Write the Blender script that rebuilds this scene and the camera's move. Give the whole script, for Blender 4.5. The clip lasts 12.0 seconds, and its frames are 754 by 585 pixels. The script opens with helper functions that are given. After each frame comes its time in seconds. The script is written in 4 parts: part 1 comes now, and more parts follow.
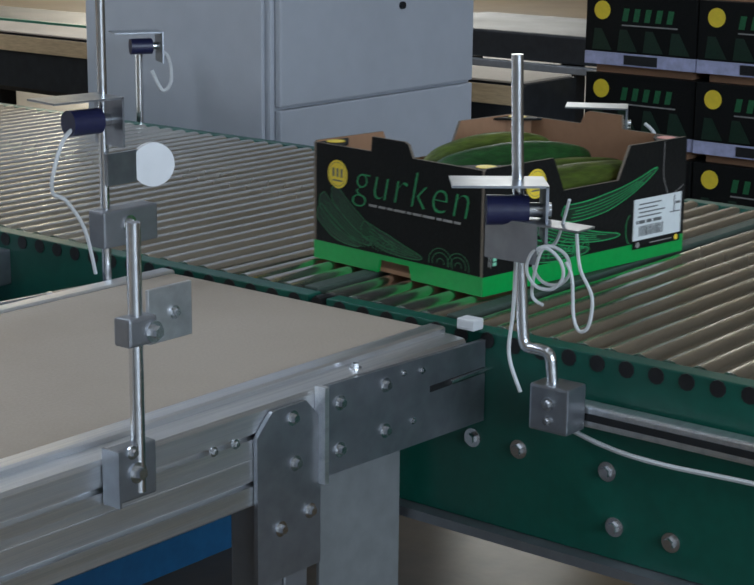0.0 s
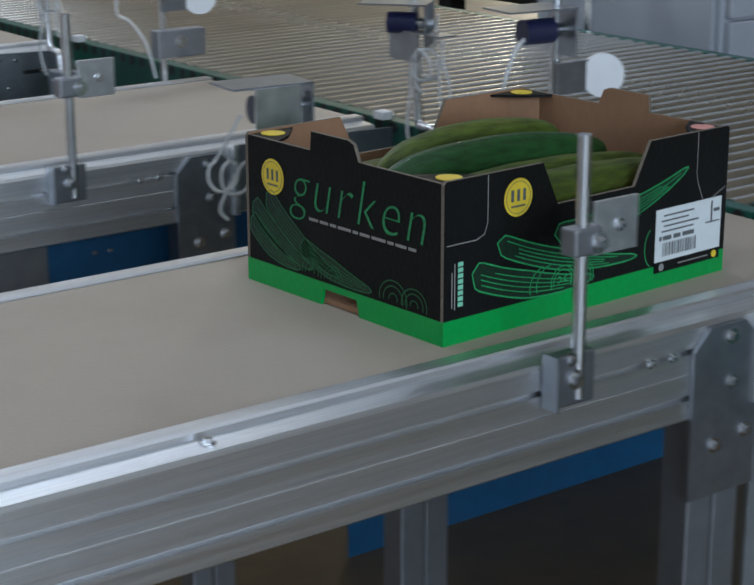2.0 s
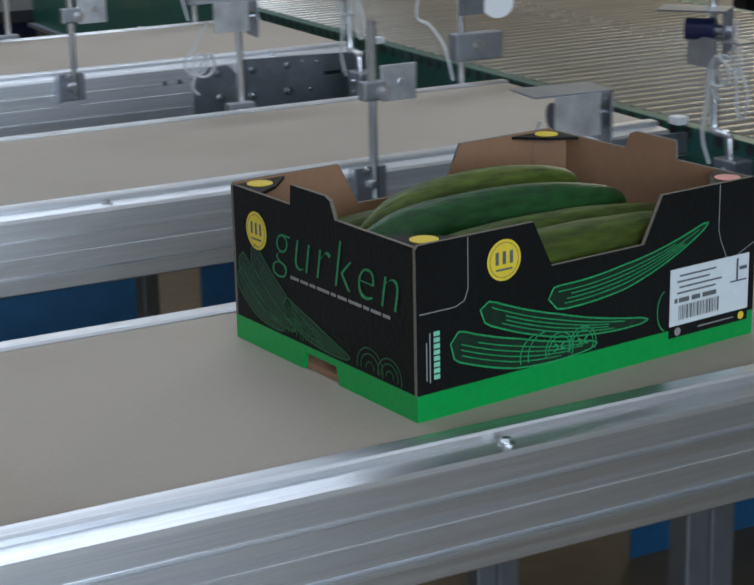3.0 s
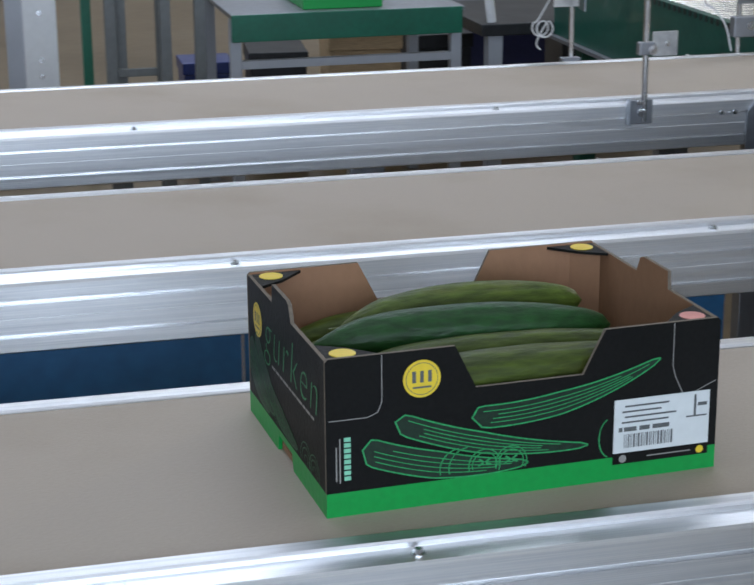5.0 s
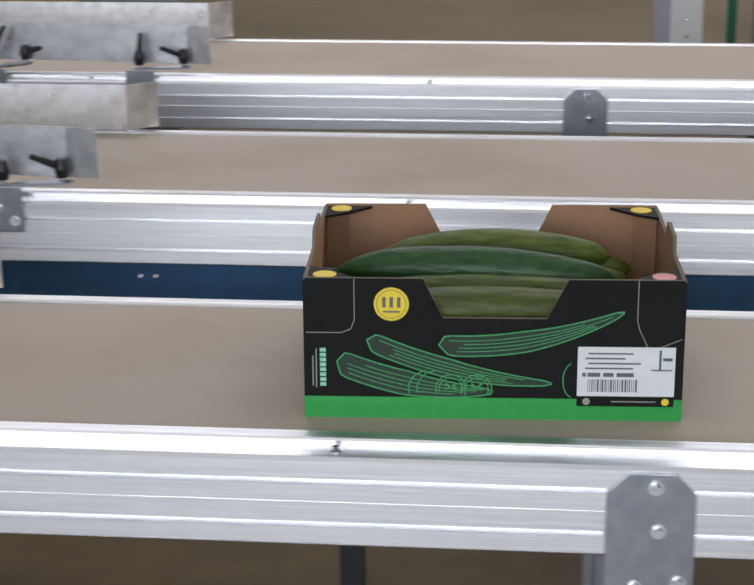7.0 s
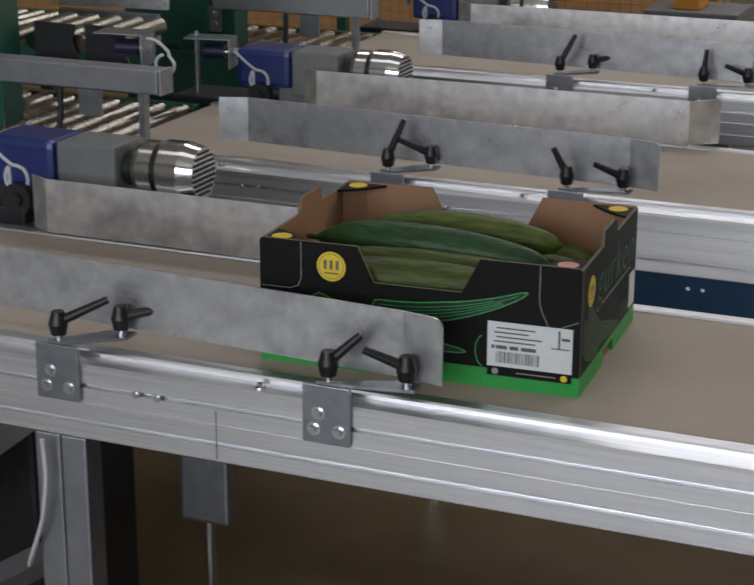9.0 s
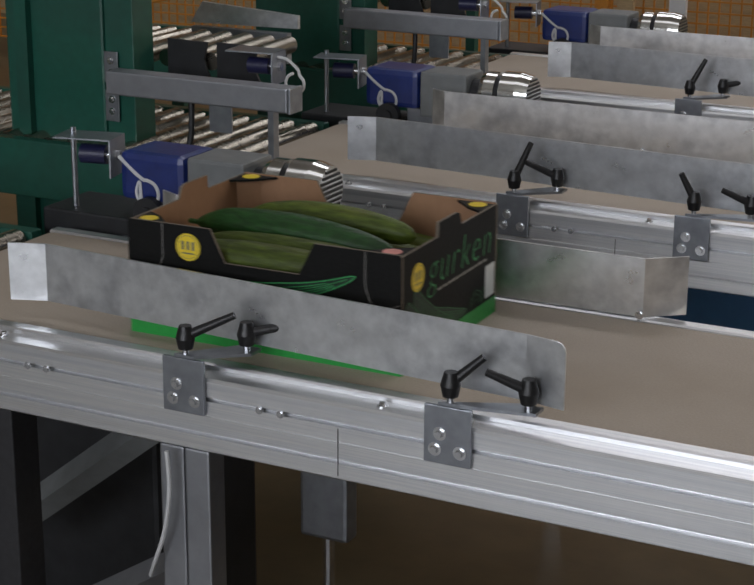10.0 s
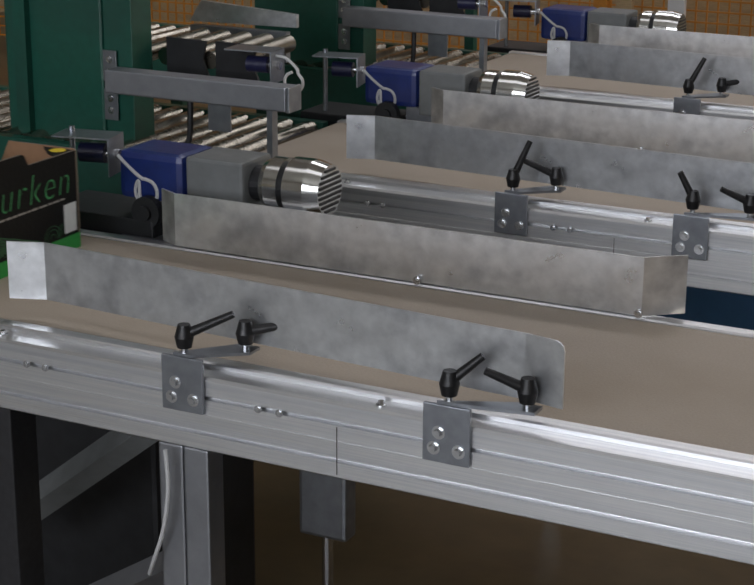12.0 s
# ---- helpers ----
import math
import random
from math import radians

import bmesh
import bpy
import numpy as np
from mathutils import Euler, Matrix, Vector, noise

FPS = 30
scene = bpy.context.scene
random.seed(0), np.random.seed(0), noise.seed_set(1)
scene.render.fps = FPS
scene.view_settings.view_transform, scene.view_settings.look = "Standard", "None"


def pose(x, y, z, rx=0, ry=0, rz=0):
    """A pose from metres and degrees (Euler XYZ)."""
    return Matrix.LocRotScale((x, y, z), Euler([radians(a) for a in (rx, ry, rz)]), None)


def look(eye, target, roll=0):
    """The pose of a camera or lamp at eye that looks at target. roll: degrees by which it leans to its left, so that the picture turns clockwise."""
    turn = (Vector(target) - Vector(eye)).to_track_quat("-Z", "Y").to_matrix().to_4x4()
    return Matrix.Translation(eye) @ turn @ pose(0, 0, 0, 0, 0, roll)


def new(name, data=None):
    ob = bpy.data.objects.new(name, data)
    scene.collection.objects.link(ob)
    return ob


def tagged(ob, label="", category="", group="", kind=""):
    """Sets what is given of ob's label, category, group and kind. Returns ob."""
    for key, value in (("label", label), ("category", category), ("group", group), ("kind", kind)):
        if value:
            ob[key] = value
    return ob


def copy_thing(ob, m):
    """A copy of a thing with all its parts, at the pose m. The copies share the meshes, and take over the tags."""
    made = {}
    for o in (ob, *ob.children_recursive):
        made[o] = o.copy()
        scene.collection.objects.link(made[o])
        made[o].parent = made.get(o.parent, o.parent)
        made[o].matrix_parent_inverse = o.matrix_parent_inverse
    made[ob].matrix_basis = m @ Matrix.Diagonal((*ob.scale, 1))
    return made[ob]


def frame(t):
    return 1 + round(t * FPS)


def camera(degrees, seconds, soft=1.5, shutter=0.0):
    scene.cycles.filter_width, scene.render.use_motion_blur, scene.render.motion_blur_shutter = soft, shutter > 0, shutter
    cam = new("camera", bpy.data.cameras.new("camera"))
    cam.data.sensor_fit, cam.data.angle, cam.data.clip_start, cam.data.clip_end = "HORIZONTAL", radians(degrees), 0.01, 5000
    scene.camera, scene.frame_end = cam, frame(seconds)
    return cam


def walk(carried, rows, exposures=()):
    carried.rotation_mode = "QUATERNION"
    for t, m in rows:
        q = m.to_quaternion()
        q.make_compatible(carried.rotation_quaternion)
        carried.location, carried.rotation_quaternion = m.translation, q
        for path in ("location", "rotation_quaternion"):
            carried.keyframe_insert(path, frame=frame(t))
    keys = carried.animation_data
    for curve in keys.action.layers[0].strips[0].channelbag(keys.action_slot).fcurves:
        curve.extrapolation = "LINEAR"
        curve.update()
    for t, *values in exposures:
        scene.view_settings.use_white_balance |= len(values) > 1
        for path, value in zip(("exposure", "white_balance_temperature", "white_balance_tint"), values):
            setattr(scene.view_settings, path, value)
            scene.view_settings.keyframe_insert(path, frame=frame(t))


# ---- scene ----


def view(x, y, z, yaw, pitch, roll):
    """A camera pose: yaw to the left of +y, pitch upwards, roll, in degrees."""
    return pose(x, y, z) @ pose(0, 0, 0, 0, 0, yaw) @ pose(0, 0, 0, 90 + pitch, 0, 0) @ pose(0, 0, 0, 0, 0, roll)


# ---- camera ----
cam = camera(23.99, 12.0, soft=1.7, shutter=0.4)
CAMERA_ROWS = [
    (0.0, view(0.424, -1.209, 1.259, -51.21, -13.64, 0.55)),
    (0.5, view(0.422, -1.212, 1.258, -51.49, -13.60, 0.52)),
    (1.0, view(0.417, -1.211, 1.260, -47.61, -14.23, 0.29)),
    (1.5, view(0.418, -1.209, 1.266, -41.67, -16.12, -0.03)),
    (2.0, view(0.398, -1.216, 1.269, -36.93, -16.70, -0.13)),
    (2.5, view(0.372, -1.228, 1.282, -31.80, -16.79, -0.72)),
    (3.0, view(0.358, -1.244, 1.292, -27.56, -16.77, -1.27)),
    (3.5, view(0.332, -1.259, 1.314, -21.35, -16.84, -1.98)),
    (5.5, view(-0.112, -1.648, 1.471, -10.58, -16.76, -0.16)),
    (6.0, view(-0.138, -1.795, 1.495, -4.79, -16.71, -0.48)),
    (6.5, view(-0.162, -1.796, 1.496, 0.62, -17.63, -0.30)),
    (7.0, view(-0.193, -1.750, 1.459, 5.46, -17.85, -0.39)),
    (7.5, view(-0.205, -1.783, 1.484, 11.22, -18.09, -0.05)),
    (9.5, view(-0.214, -1.844, 1.495, 25.53, -17.31, 0.19)),
    (10.0, view(-0.213, -1.849, 1.499, 27.11, -17.10, 0.30)),
    (10.5, view(-0.213, -1.848, 1.499, 27.12, -17.09, 0.31)),
    (11.0, view(-0.213, -1.849, 1.499, 27.12, -17.10, 0.30)),
    (11.5, view(-0.212, -1.848, 1.499, 27.12, -17.11, 0.30)),
    (12.0, view(-0.213, -1.849, 1.499, 27.07, -17.14, 0.31)),
]
EXPOSURES = [(0.0, 0.0, 5700, 10), (2.0, -0.07, 5600, 10), (3.5, -0.07, 5650, 10), (5.5, 0.12, 5850, 14), (7.5, 0.10, 6550, 18), (9.5, -0.56, 6600, 17), (12.0, -0.57, 6600, 17)]
SKYLIGHTS = [(0, 4.5, 215), (0, -0.5, 55), (0, 9.5, 230)]
# name, place, towards, width, height, watts, colour: unseen area lamps; first two added to brighten rails and rollers
WALL_LAMPS = [
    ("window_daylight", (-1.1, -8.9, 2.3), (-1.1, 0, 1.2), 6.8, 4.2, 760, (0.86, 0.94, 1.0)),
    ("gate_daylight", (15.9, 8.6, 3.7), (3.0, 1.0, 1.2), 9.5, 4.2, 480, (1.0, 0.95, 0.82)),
    ("hall_lamp", (15.0, 13.8, 4.0), (2.3, 0.9, 0.8), 3.0, 3.0, 860, (1.0, 0.84, 0.58)),
]
walk(cam, CAMERA_ROWS, EXPOSURES)

# ---- world and light: a packing hall under long skylights ----
world = bpy.data.worlds.new("hall_world")
scene.world = world
world.use_nodes = True
wn = world.node_tree.nodes
sky = wn.new("ShaderNodeTexSky")
sky.sky_type = "NISHITA"
sky.sun_disc = False
sky.sun_elevation, sky.sun_rotation = radians(40), radians(150)
wn["Background"].inputs["Strength"].default_value = 0.1
world.node_tree.links.new(sky.outputs[0], wn["Background"].inputs[0])


def area_lamp(name, m, sx, sy, watts, colour):
    data = bpy.data.lights.new(name, "AREA")
    data.shape, data.size, data.size_y, data.energy, data.color = "RECTANGLE", sx, sy, watts, colour
    ob = new(name, data)
    ob.matrix_world = m
    return ob


ROOF = 6.0
for k, (lx, ly, watts) in enumerate(SKYLIGHTS):
    area_lamp("skylight_lamp", pose(lx, ly, ROOF - 0.12), 9.0, 1.3, watts, (0.93, 0.97, 1.0))
for name, eye, target, sx, sy, watts, colour in WALL_LAMPS:
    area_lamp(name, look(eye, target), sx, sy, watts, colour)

Z = 0.75  # height of the belts above the floor


# ---- materials ----
def shader(name):
    m = bpy.data.materials.new(name)
    m.use_nodes = True
    return m, m.node_tree.nodes, m.node_tree.links, m.node_tree.nodes["Principled BSDF"]


def surface(name, colour, rough=0.5, metal=0.0, grain=60.0, vary=0.15, stretch=(1, 1, 1), bump=0.02, dirt=None, dirt_scale=4.0, dirt_amount=0.5, coat=0.0, rough_vary=0.12, random_vary=0.0, gloss=0.5):
    """A base colour with fine grain, larger blotches of dirt, uneven gloss and slight relief."""
    m, n, l, p = shader(name)
    tc = n.new("ShaderNodeTexCoord")
    mp = n.new("ShaderNodeMapping")
    mp.inputs["Scale"].default_value = stretch
    l.new(tc.outputs["Object"], mp.inputs[0])
    fine = n.new("ShaderNodeTexNoise")
    fine.inputs["Scale"].default_value, fine.inputs["Detail"].default_value = grain, 6
    l.new(mp.outputs[0], fine.inputs["Vector"])
    big = n.new("ShaderNodeTexNoise")
    big.inputs["Scale"].default_value, big.inputs["Detail"].default_value = dirt_scale, 5
    l.new(mp.outputs[0], big.inputs["Vector"])
    ramp = n.new("ShaderNodeValToRGB")
    c = Vector(colour)
    ramp.color_ramp.elements[0].position, ramp.color_ramp.elements[1].position = 0.3, 0.7
    ramp.color_ramp.elements[0].color = (*(c * (1 - vary)), 1)
    ramp.color_ramp.elements[1].color = (*[min(v, 0.95) for v in c * (1 + vary)], 1)
    l.new(fine.outputs[0], ramp.inputs[0])
    mix = n.new("ShaderNodeMix")
    mix.data_type = "RGBA"
    l.new(ramp.outputs[0], mix.inputs[6])
    mix.inputs[7].default_value = (*(dirt or [v * 0.6 for v in colour]), 1)
    cut = n.new("ShaderNodeMapRange")
    cut.inputs[1].default_value, cut.inputs[2].default_value, cut.inputs[4].default_value = 0.48, 0.75, dirt_amount
    l.new(big.outputs[0], cut.inputs[0])
    l.new(cut.outputs[0], mix.inputs[0])
    last = mix.outputs[2]
    if random_vary:
        info = n.new("ShaderNodeObjectInfo")
        hsv = n.new("ShaderNodeHueSaturation")
        val = n.new("ShaderNodeMapRange")
        val.inputs[3].default_value, val.inputs[4].default_value = 1 - random_vary, 1 + random_vary
        l.new(info.outputs["Random"], val.inputs[0])
        l.new(val.outputs[0], hsv.inputs["Value"])
        l.new(last, hsv.inputs["Color"])
        last = hsv.outputs[0]
    l.new(last, p.inputs["Base Color"])
    rr = n.new("ShaderNodeMapRange")
    rr.inputs[3].default_value, rr.inputs[4].default_value = max(rough - rough_vary, 0.03), min(rough + rough_vary, 1)
    l.new(big.outputs[0], rr.inputs[0])
    l.new(rr.outputs[0], p.inputs["Roughness"])
    p.inputs["Metallic"].default_value = metal
    p.inputs["Specular IOR Level"].default_value = gloss
    p.inputs["Coat Weight"].default_value = coat
    b = n.new("ShaderNodeBump")
    b.inputs["Strength"].default_value, b.inputs["Distance"].default_value = 0.3, bump * 0.1
    l.new(fine.outputs[0], b.inputs["Height"])
    l.new(b.outputs[0], p.inputs["Normal"])
    return m


ALU = surface("brushed aluminium", (0.88, 0.90, 0.93), 0.37, 1.0, 60, 0.10, (0.12, 14, 14), 0.003, (0.46, 0.48, 0.51), 5, 0.6, rough_vary=0.15)
RACK = surface("dull grey rack paint", (0.16, 0.17, 0.17), 0.6, 0.0, 40, 0.1)
ALU_DULL = surface("dull aluminium", (0.31, 0.32, 0.34), 0.5, 0.9, 40, 0.08, (1, 1, 1), 0.01, (0.3, 0.31, 0.33), 7, 0.5)
GALV = surface("galvanised sheet", (0.80, 0.82, 0.84), 0.33, 0.9, 45, 0.12, (1, 1, 1.1), 0.004, (0.27, 0.28, 0.30), 17, 0.75, rough_vary=0.14)
ZINC = surface("zinc plated plate", (0.32, 0.34, 0.37), 0.36, 0.9, 50, 0.12, (1, 1, 1), 0.004, (0.3, 0.31, 0.34), 18, 0.5)
STEEL = surface("bright steel", (0.72, 0.73, 0.75), 0.22, 1.0, 80, 0.05, (1, 1, 1), 0.002, (0.5, 0.5, 0.5), 12, 0.3)
CHROME = surface("polished motor casing", (0.8, 0.8, 0.78), 0.16, 1.0, 40, 0.05, (1, 1, 1), 0.002, (0.6, 0.58, 0.5), 9, 0.3, rough_vary=0.06)
# darker copy of the roller tube, its colour takes down the lamp glare
ROLLER_SHADED = surface("shaded roller tube", (0.36, 0.33, 0.27), 0.26, 1.0, 30, 0.1, (0.5, 1, 1), 0.002, (0.2, 0.18, 0.15), 9, 0.6, random_vary=0.08)
ROLLER = surface("zinc roller tube", (0.82, 0.79, 0.72), 0.25, 1.0, 30, 0.06, (0.5, 1, 1), 0.002, (0.56, 0.53, 0.46), 9, 0.4, random_vary=0.06)
BELT = surface("beige conveyor belt", (0.405, 0.345, 0.277), 0.60, 0.0, 300, 0.06, (1, 1, 1), 0.02, (0.31, 0.25, 0.18), 2.6, 0.7)
GREEN = surface("dark green enamel", (0.008, 0.086, 0.059), 0.4, 0.0, 60, 0.1, (1, 1, 1), 0.006, (0.012, 0.05, 0.038), 5, 0.6, coat=0.15)
GREEN_LIGHT = surface("green enamel", (0.01, 0.13, 0.075), 0.4, 0.0, 60, 0.1)
BLUE = surface("blue painted sheet", (0.02, 0.11, 0.25), 0.5, 0.0, 40, 0.12, dirt=(0.025, 0.09, 0.19))
MOTOR_BLUE = surface("blue gearbox paint", (0.009, 0.025, 0.15), 0.4, 0.0, 60, 0.15, coat=0.2)
BLACK = surface("black plastic", (0.012, 0.012, 0.013), 0.42, 0.0, 120, 0.2)
RUBBER = surface("dark rubber", (0.02, 0.02, 0.022), 0.7, 0.0, 90, 0.2)
WHITE = surface("white plastic", (0.78, 0.79, 0.80), 0.4, 0.0, 40, 0.03, dirt_amount=0.2)
CABLE = surface("pale grey cable", (0.62, 0.63, 0.63), 0.45, 0.0, 60, 0.05)
NAVY = surface("navy sensor housing", (0.018, 0.02, 0.065), 0.35, 0.0, 60, 0.1)
CABINET = surface("pale grey cabinet paint", (0.40, 0.42, 0.46), 0.5, 0.0, 20, 0.03, dirt=(0.31, 0.32, 0.35), dirt_scale=2, dirt_amount=0.5)
FLOOR = surface("worn brown hall floor", (0.125, 0.090, 0.048), 0.34, 0.0, 14, 0.15, dirt=(0.072, 0.052, 0.028), dirt_scale=0.8, dirt_amount=0.8, bump=0.03)
WALL = surface("hall wall panel", (0.5, 0.48, 0.43), 0.7, 0.0, 8, 0.06, dirt=(0.36, 0.34, 0.3), dirt_scale=0.7)
DARK = surface("dark machine steel", (0.02, 0.021, 0.023), 0.5, 0.3, 30, 0.25)
PRINT = surface("black printed card", (0.009, 0.0092, 0.0088), 0.5, 0.0, 200, 0.15, dirt=(0.013, 0.013, 0.0125), gloss=0.12)
KRAFT = surface("brown corrugated card", (0.32, 0.175, 0.095), 0.75, 0.0, 120, 0.05, (1, 1, 0.6), 0.01, (0.27, 0.145, 0.075), 6, 0.4)
CARD_EDGE = surface("raw card edge", (0.17, 0.14, 0.105), 0.8, 0.0, 300, 0.2)
BAND = surface("bright green print", (0.012, 0.33, 0.055), 0.42, 0.0, 120, 0.06, dirt_amount=0.2)
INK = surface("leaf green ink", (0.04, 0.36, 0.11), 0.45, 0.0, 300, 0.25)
INK_DIM = surface("deep green ink", (0.005, 0.024, 0.011), 0.45, 0.0, 200, 0.3)
YELLOW = surface("yellow print", (0.82, 0.62, 0.035), 0.4, 0.0, 100, 0.05, dirt_amount=0.1)
LINE = surface("grey print line", (0.32, 0.31, 0.29), 0.5, 0.0, 200, 0.1)
PAPER = surface("white paper label", (0.72, 0.76, 0.76), 0.55, 0.0, 80, 0.04, dirt_amount=0.15)
GREY_INK = surface("grey label ink", (0.12, 0.13, 0.13), 0.5, 0.0, 200, 0.2)
PINK = surface("pink print", (0.72, 0.30, 0.26), 0.45, 0.0, 100, 0.1)
ORANGE = surface("orange guard paint", (0.62, 0.25, 0.03), 0.5, 0.0, 60, 0.12)
TIMBER = surface("pale board", (0.5, 0.36, 0.2), 0.65, 0.0, 30, 0.15, (1, 1, 8))
CUKE = surface("cucumber skin", (0.014, 0.062, 0.012), 0.44, 0.0, 160, 0.35, (0.35, 1, 1), 0.05, (0.04, 0.10, 0.02), 11, 0.6, rough_vary=0.06, gloss=0.4, random_vary=0.25)


CUKE_OLIVE = surface("paler cucumber skin", (0.060, 0.088, 0.010), 0.5, 0.0, 150, 0.45, (0.22, 1, 1), 0.06, (0.17, 0.155, 0.025), 16, 0.8, rough_vary=0.06, gloss=0.35, random_vary=0.2)
TEAL = surface("dull green transfer belt", (0.05, 0.075, 0.06), 0.6, 0.0, 120, 0.1)
# pale tone of the slab that is added only to bounce light
BOUNCE_SLAB = surface("pale bounce slab", (0.36, 0.36, 0.345), 0.5, 0.0, 10, 0.08, dirt=(0.28, 0.28, 0.265), dirt_scale=0.6)


# ---- mesh helpers ----
def part(name, bm, material, parent=None, label="", smooth=False):
    """Links a bmesh as one mesh object under a thing or part."""
    me = bpy.data.meshes.new(name)
    bmesh.ops.recalc_face_normals(bm, faces=bm.faces[:])
    bm.to_mesh(me)
    bm.free()
    for m in material if isinstance(material, (list, tuple)) else (material,):
        me.materials.append(m)
    if smooth:
        me.shade_smooth()
        me.set_sharp_from_angle(angle=radians(40))
    ob = new(name, me)
    if parent:
        ob.parent = parent
    return tagged(ob, label)


def thing(name, m, label, category, group="", kind=""):
    ob = new(name)
    ob.empty_display_size = 0.05
    ob.matrix_world = m
    return tagged(ob, label, category, group, kind)


def block(x0, x1, y0, y1, z0, z1, bevel=0.0, bm=None):
    bm = bm or bmesh.new()
    v = bmesh.ops.create_cube(bm, size=1)["verts"]
    bmesh.ops.transform(bm, verts=v, matrix=Matrix.LocRotScale(((x0 + x1) / 2, (y0 + y1) / 2, (z0 + z1) / 2), None, (abs(x1 - x0), abs(y1 - y0), abs(z1 - z0))))
    if bevel:
        edges = list({e for q in v for e in q.link_edges})
        bmesh.ops.bevel(bm, geom=edges, offset=bevel, segments=2, affect="EDGES", profile=0.6)
    return bm


def rod(p, q, r, seg=16, bm=None, r2=None):
    bm = bm or bmesh.new()
    p, q = Vector(p), Vector(q)
    m = Matrix.Translation((p + q) / 2) @ (q - p).to_track_quat("Z", "Y").to_matrix().to_4x4()
    bmesh.ops.create_cone(bm, cap_ends=True, segments=seg, radius1=r, radius2=r if r2 is None else r2, depth=(q - p).length, matrix=m)
    return bm


def hose(points, r, seg=8, bm=None, steps=6):
    """A round tube through the points, smoothed."""
    bm = bm or bmesh.new()
    pts = [Vector(p) for p in points]
    path = []
    for i in range(len(pts) - 1):
        a, b, c, d = pts[max(i - 1, 0)], pts[i], pts[i + 1], pts[min(i + 2, len(pts) - 1)]
        for s in range(steps):
            u = s / steps
            path.append(0.5 * ((2 * b) + (c - a) * u + (2 * a - 5 * b + 4 * c - d) * u * u + (3 * b - a - 3 * c + d) * u ** 3))
    path.append(pts[-1])
    rings, up = [], Vector((0.13, 0.2, 0.97))
    for i, p in enumerate(path):
        t = (path[min(i + 1, len(path) - 1)] - path[max(i - 1, 0)]).normalized()
        side = t.cross(up)
        side = side.normalized() if side.length > 1e-4 else Vector((1, 0, 0))
        up = side.cross(t).normalized()
        rings.append([bm.verts.new(p + r * (math.cos(a) * side + math.sin(a) * up)) for a in (2 * math.pi * k / seg for k in range(seg))])
    for a, b in zip(rings, rings[1:]):
        for k in range(seg):
            bm.faces.new((a[k], a[(k + 1) % seg], b[(k + 1) % seg], b[k]))
    bm.faces.new(rings[0]), bm.faces.new(rings[-1][::-1])
    return bm


def prism(outline, to3, depth, bm=None):
    """Extrudes a flat outline [(u, v), ...] by depth along its normal; to3(u, v, w) gives the place."""
    bm = bm or bmesh.new()
    a = [bm.verts.new(to3(u, v, 0)) for u, v in outline]
    b = [bm.verts.new(to3(u, v, depth)) for u, v in outline]
    n = len(outline)
    bm.faces.new(a[::-1]), bm.faces.new(b)
    for i in range(n):
        bm.faces.new((a[i], a[(i + 1) % n], b[(i + 1) % n], b[i]))
    return bm


def bolt(parent, p, axis, r=0.008, name="bolt"):
    """A hexagon socket screw with its washer; axis points out of the surface."""
    p, a = Vector(p), Vector(axis)
    bm = rod(p - a * 0.001, p + a * 0.0015, r * 1.25, 14)
    rod(p + a * 0.0015, p + a * (0.0015 + r * 0.8), r * 0.8, 6, bm, r * 0.68)
    return part(name, bm, STEEL, parent)


# ---- hall ----
def hall():
    part("floor", block(-14, 16, -9, 14, -0.2, 0), FLOOR)
    tagged(bpy.data.objects["floor"], "worn brown concrete floor of the packing hall", "floor", kind="structure")
    # unseen pale slab, added to throw light up onto the rail faces
    tagged(part("pavement", block(-14, 1.4, -9, -0.75, 0.001, 0.006), BOUNCE_SLAB), "unseen pale slab added before the conveyors to bounce light", "floor", kind="structure")
    for name, b in (("wall_north", (-14, 16, 14, 14.2, 0, ROOF)), ("wall_south", (-14, 16, -9.2, -9, 0, ROOF)), ("wall_east", (16, 16.2, -9, 14, 0, ROOF)), ("wall_west", (-14.2, -14, -9, 14, 0, ROOF))):
        tagged(part(name, block(*b), WALL), "pale panel wall closing the packing hall", "wall", kind="structure")
    bm = block(-14, 16, -9, 14, ROOF, ROOF + 0.2)
    for x in range(-13, 16, 3):
        block(x - 0.06, x + 0.06, -9, 14, ROOF - 0.08, ROOF - 0.002, bm=bm)
    tagged(part("ceiling", bm, WALL), "pale sheet ceiling with ribs and skylights", "ceiling", kind="structure")


def lamp_frame(name, m, w, h, label):
    """Steel frame and bars round an added area lamp, no opening behind; local x across, y up, z into the hall."""
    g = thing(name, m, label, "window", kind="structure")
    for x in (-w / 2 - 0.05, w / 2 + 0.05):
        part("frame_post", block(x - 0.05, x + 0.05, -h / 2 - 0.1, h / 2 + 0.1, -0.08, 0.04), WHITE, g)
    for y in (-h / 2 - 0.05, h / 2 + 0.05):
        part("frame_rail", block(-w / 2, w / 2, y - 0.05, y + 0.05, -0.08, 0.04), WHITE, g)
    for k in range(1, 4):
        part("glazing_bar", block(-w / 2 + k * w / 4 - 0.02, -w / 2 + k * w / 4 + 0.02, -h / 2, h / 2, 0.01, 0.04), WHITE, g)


# ---- belt conveyors ----
X0, X1 = -1.93, 1.964  # ends of the belts
PITCH = 0.977  # from lane to lane
NEAR, FAR = -0.038, 0.367  # edges of the first belt


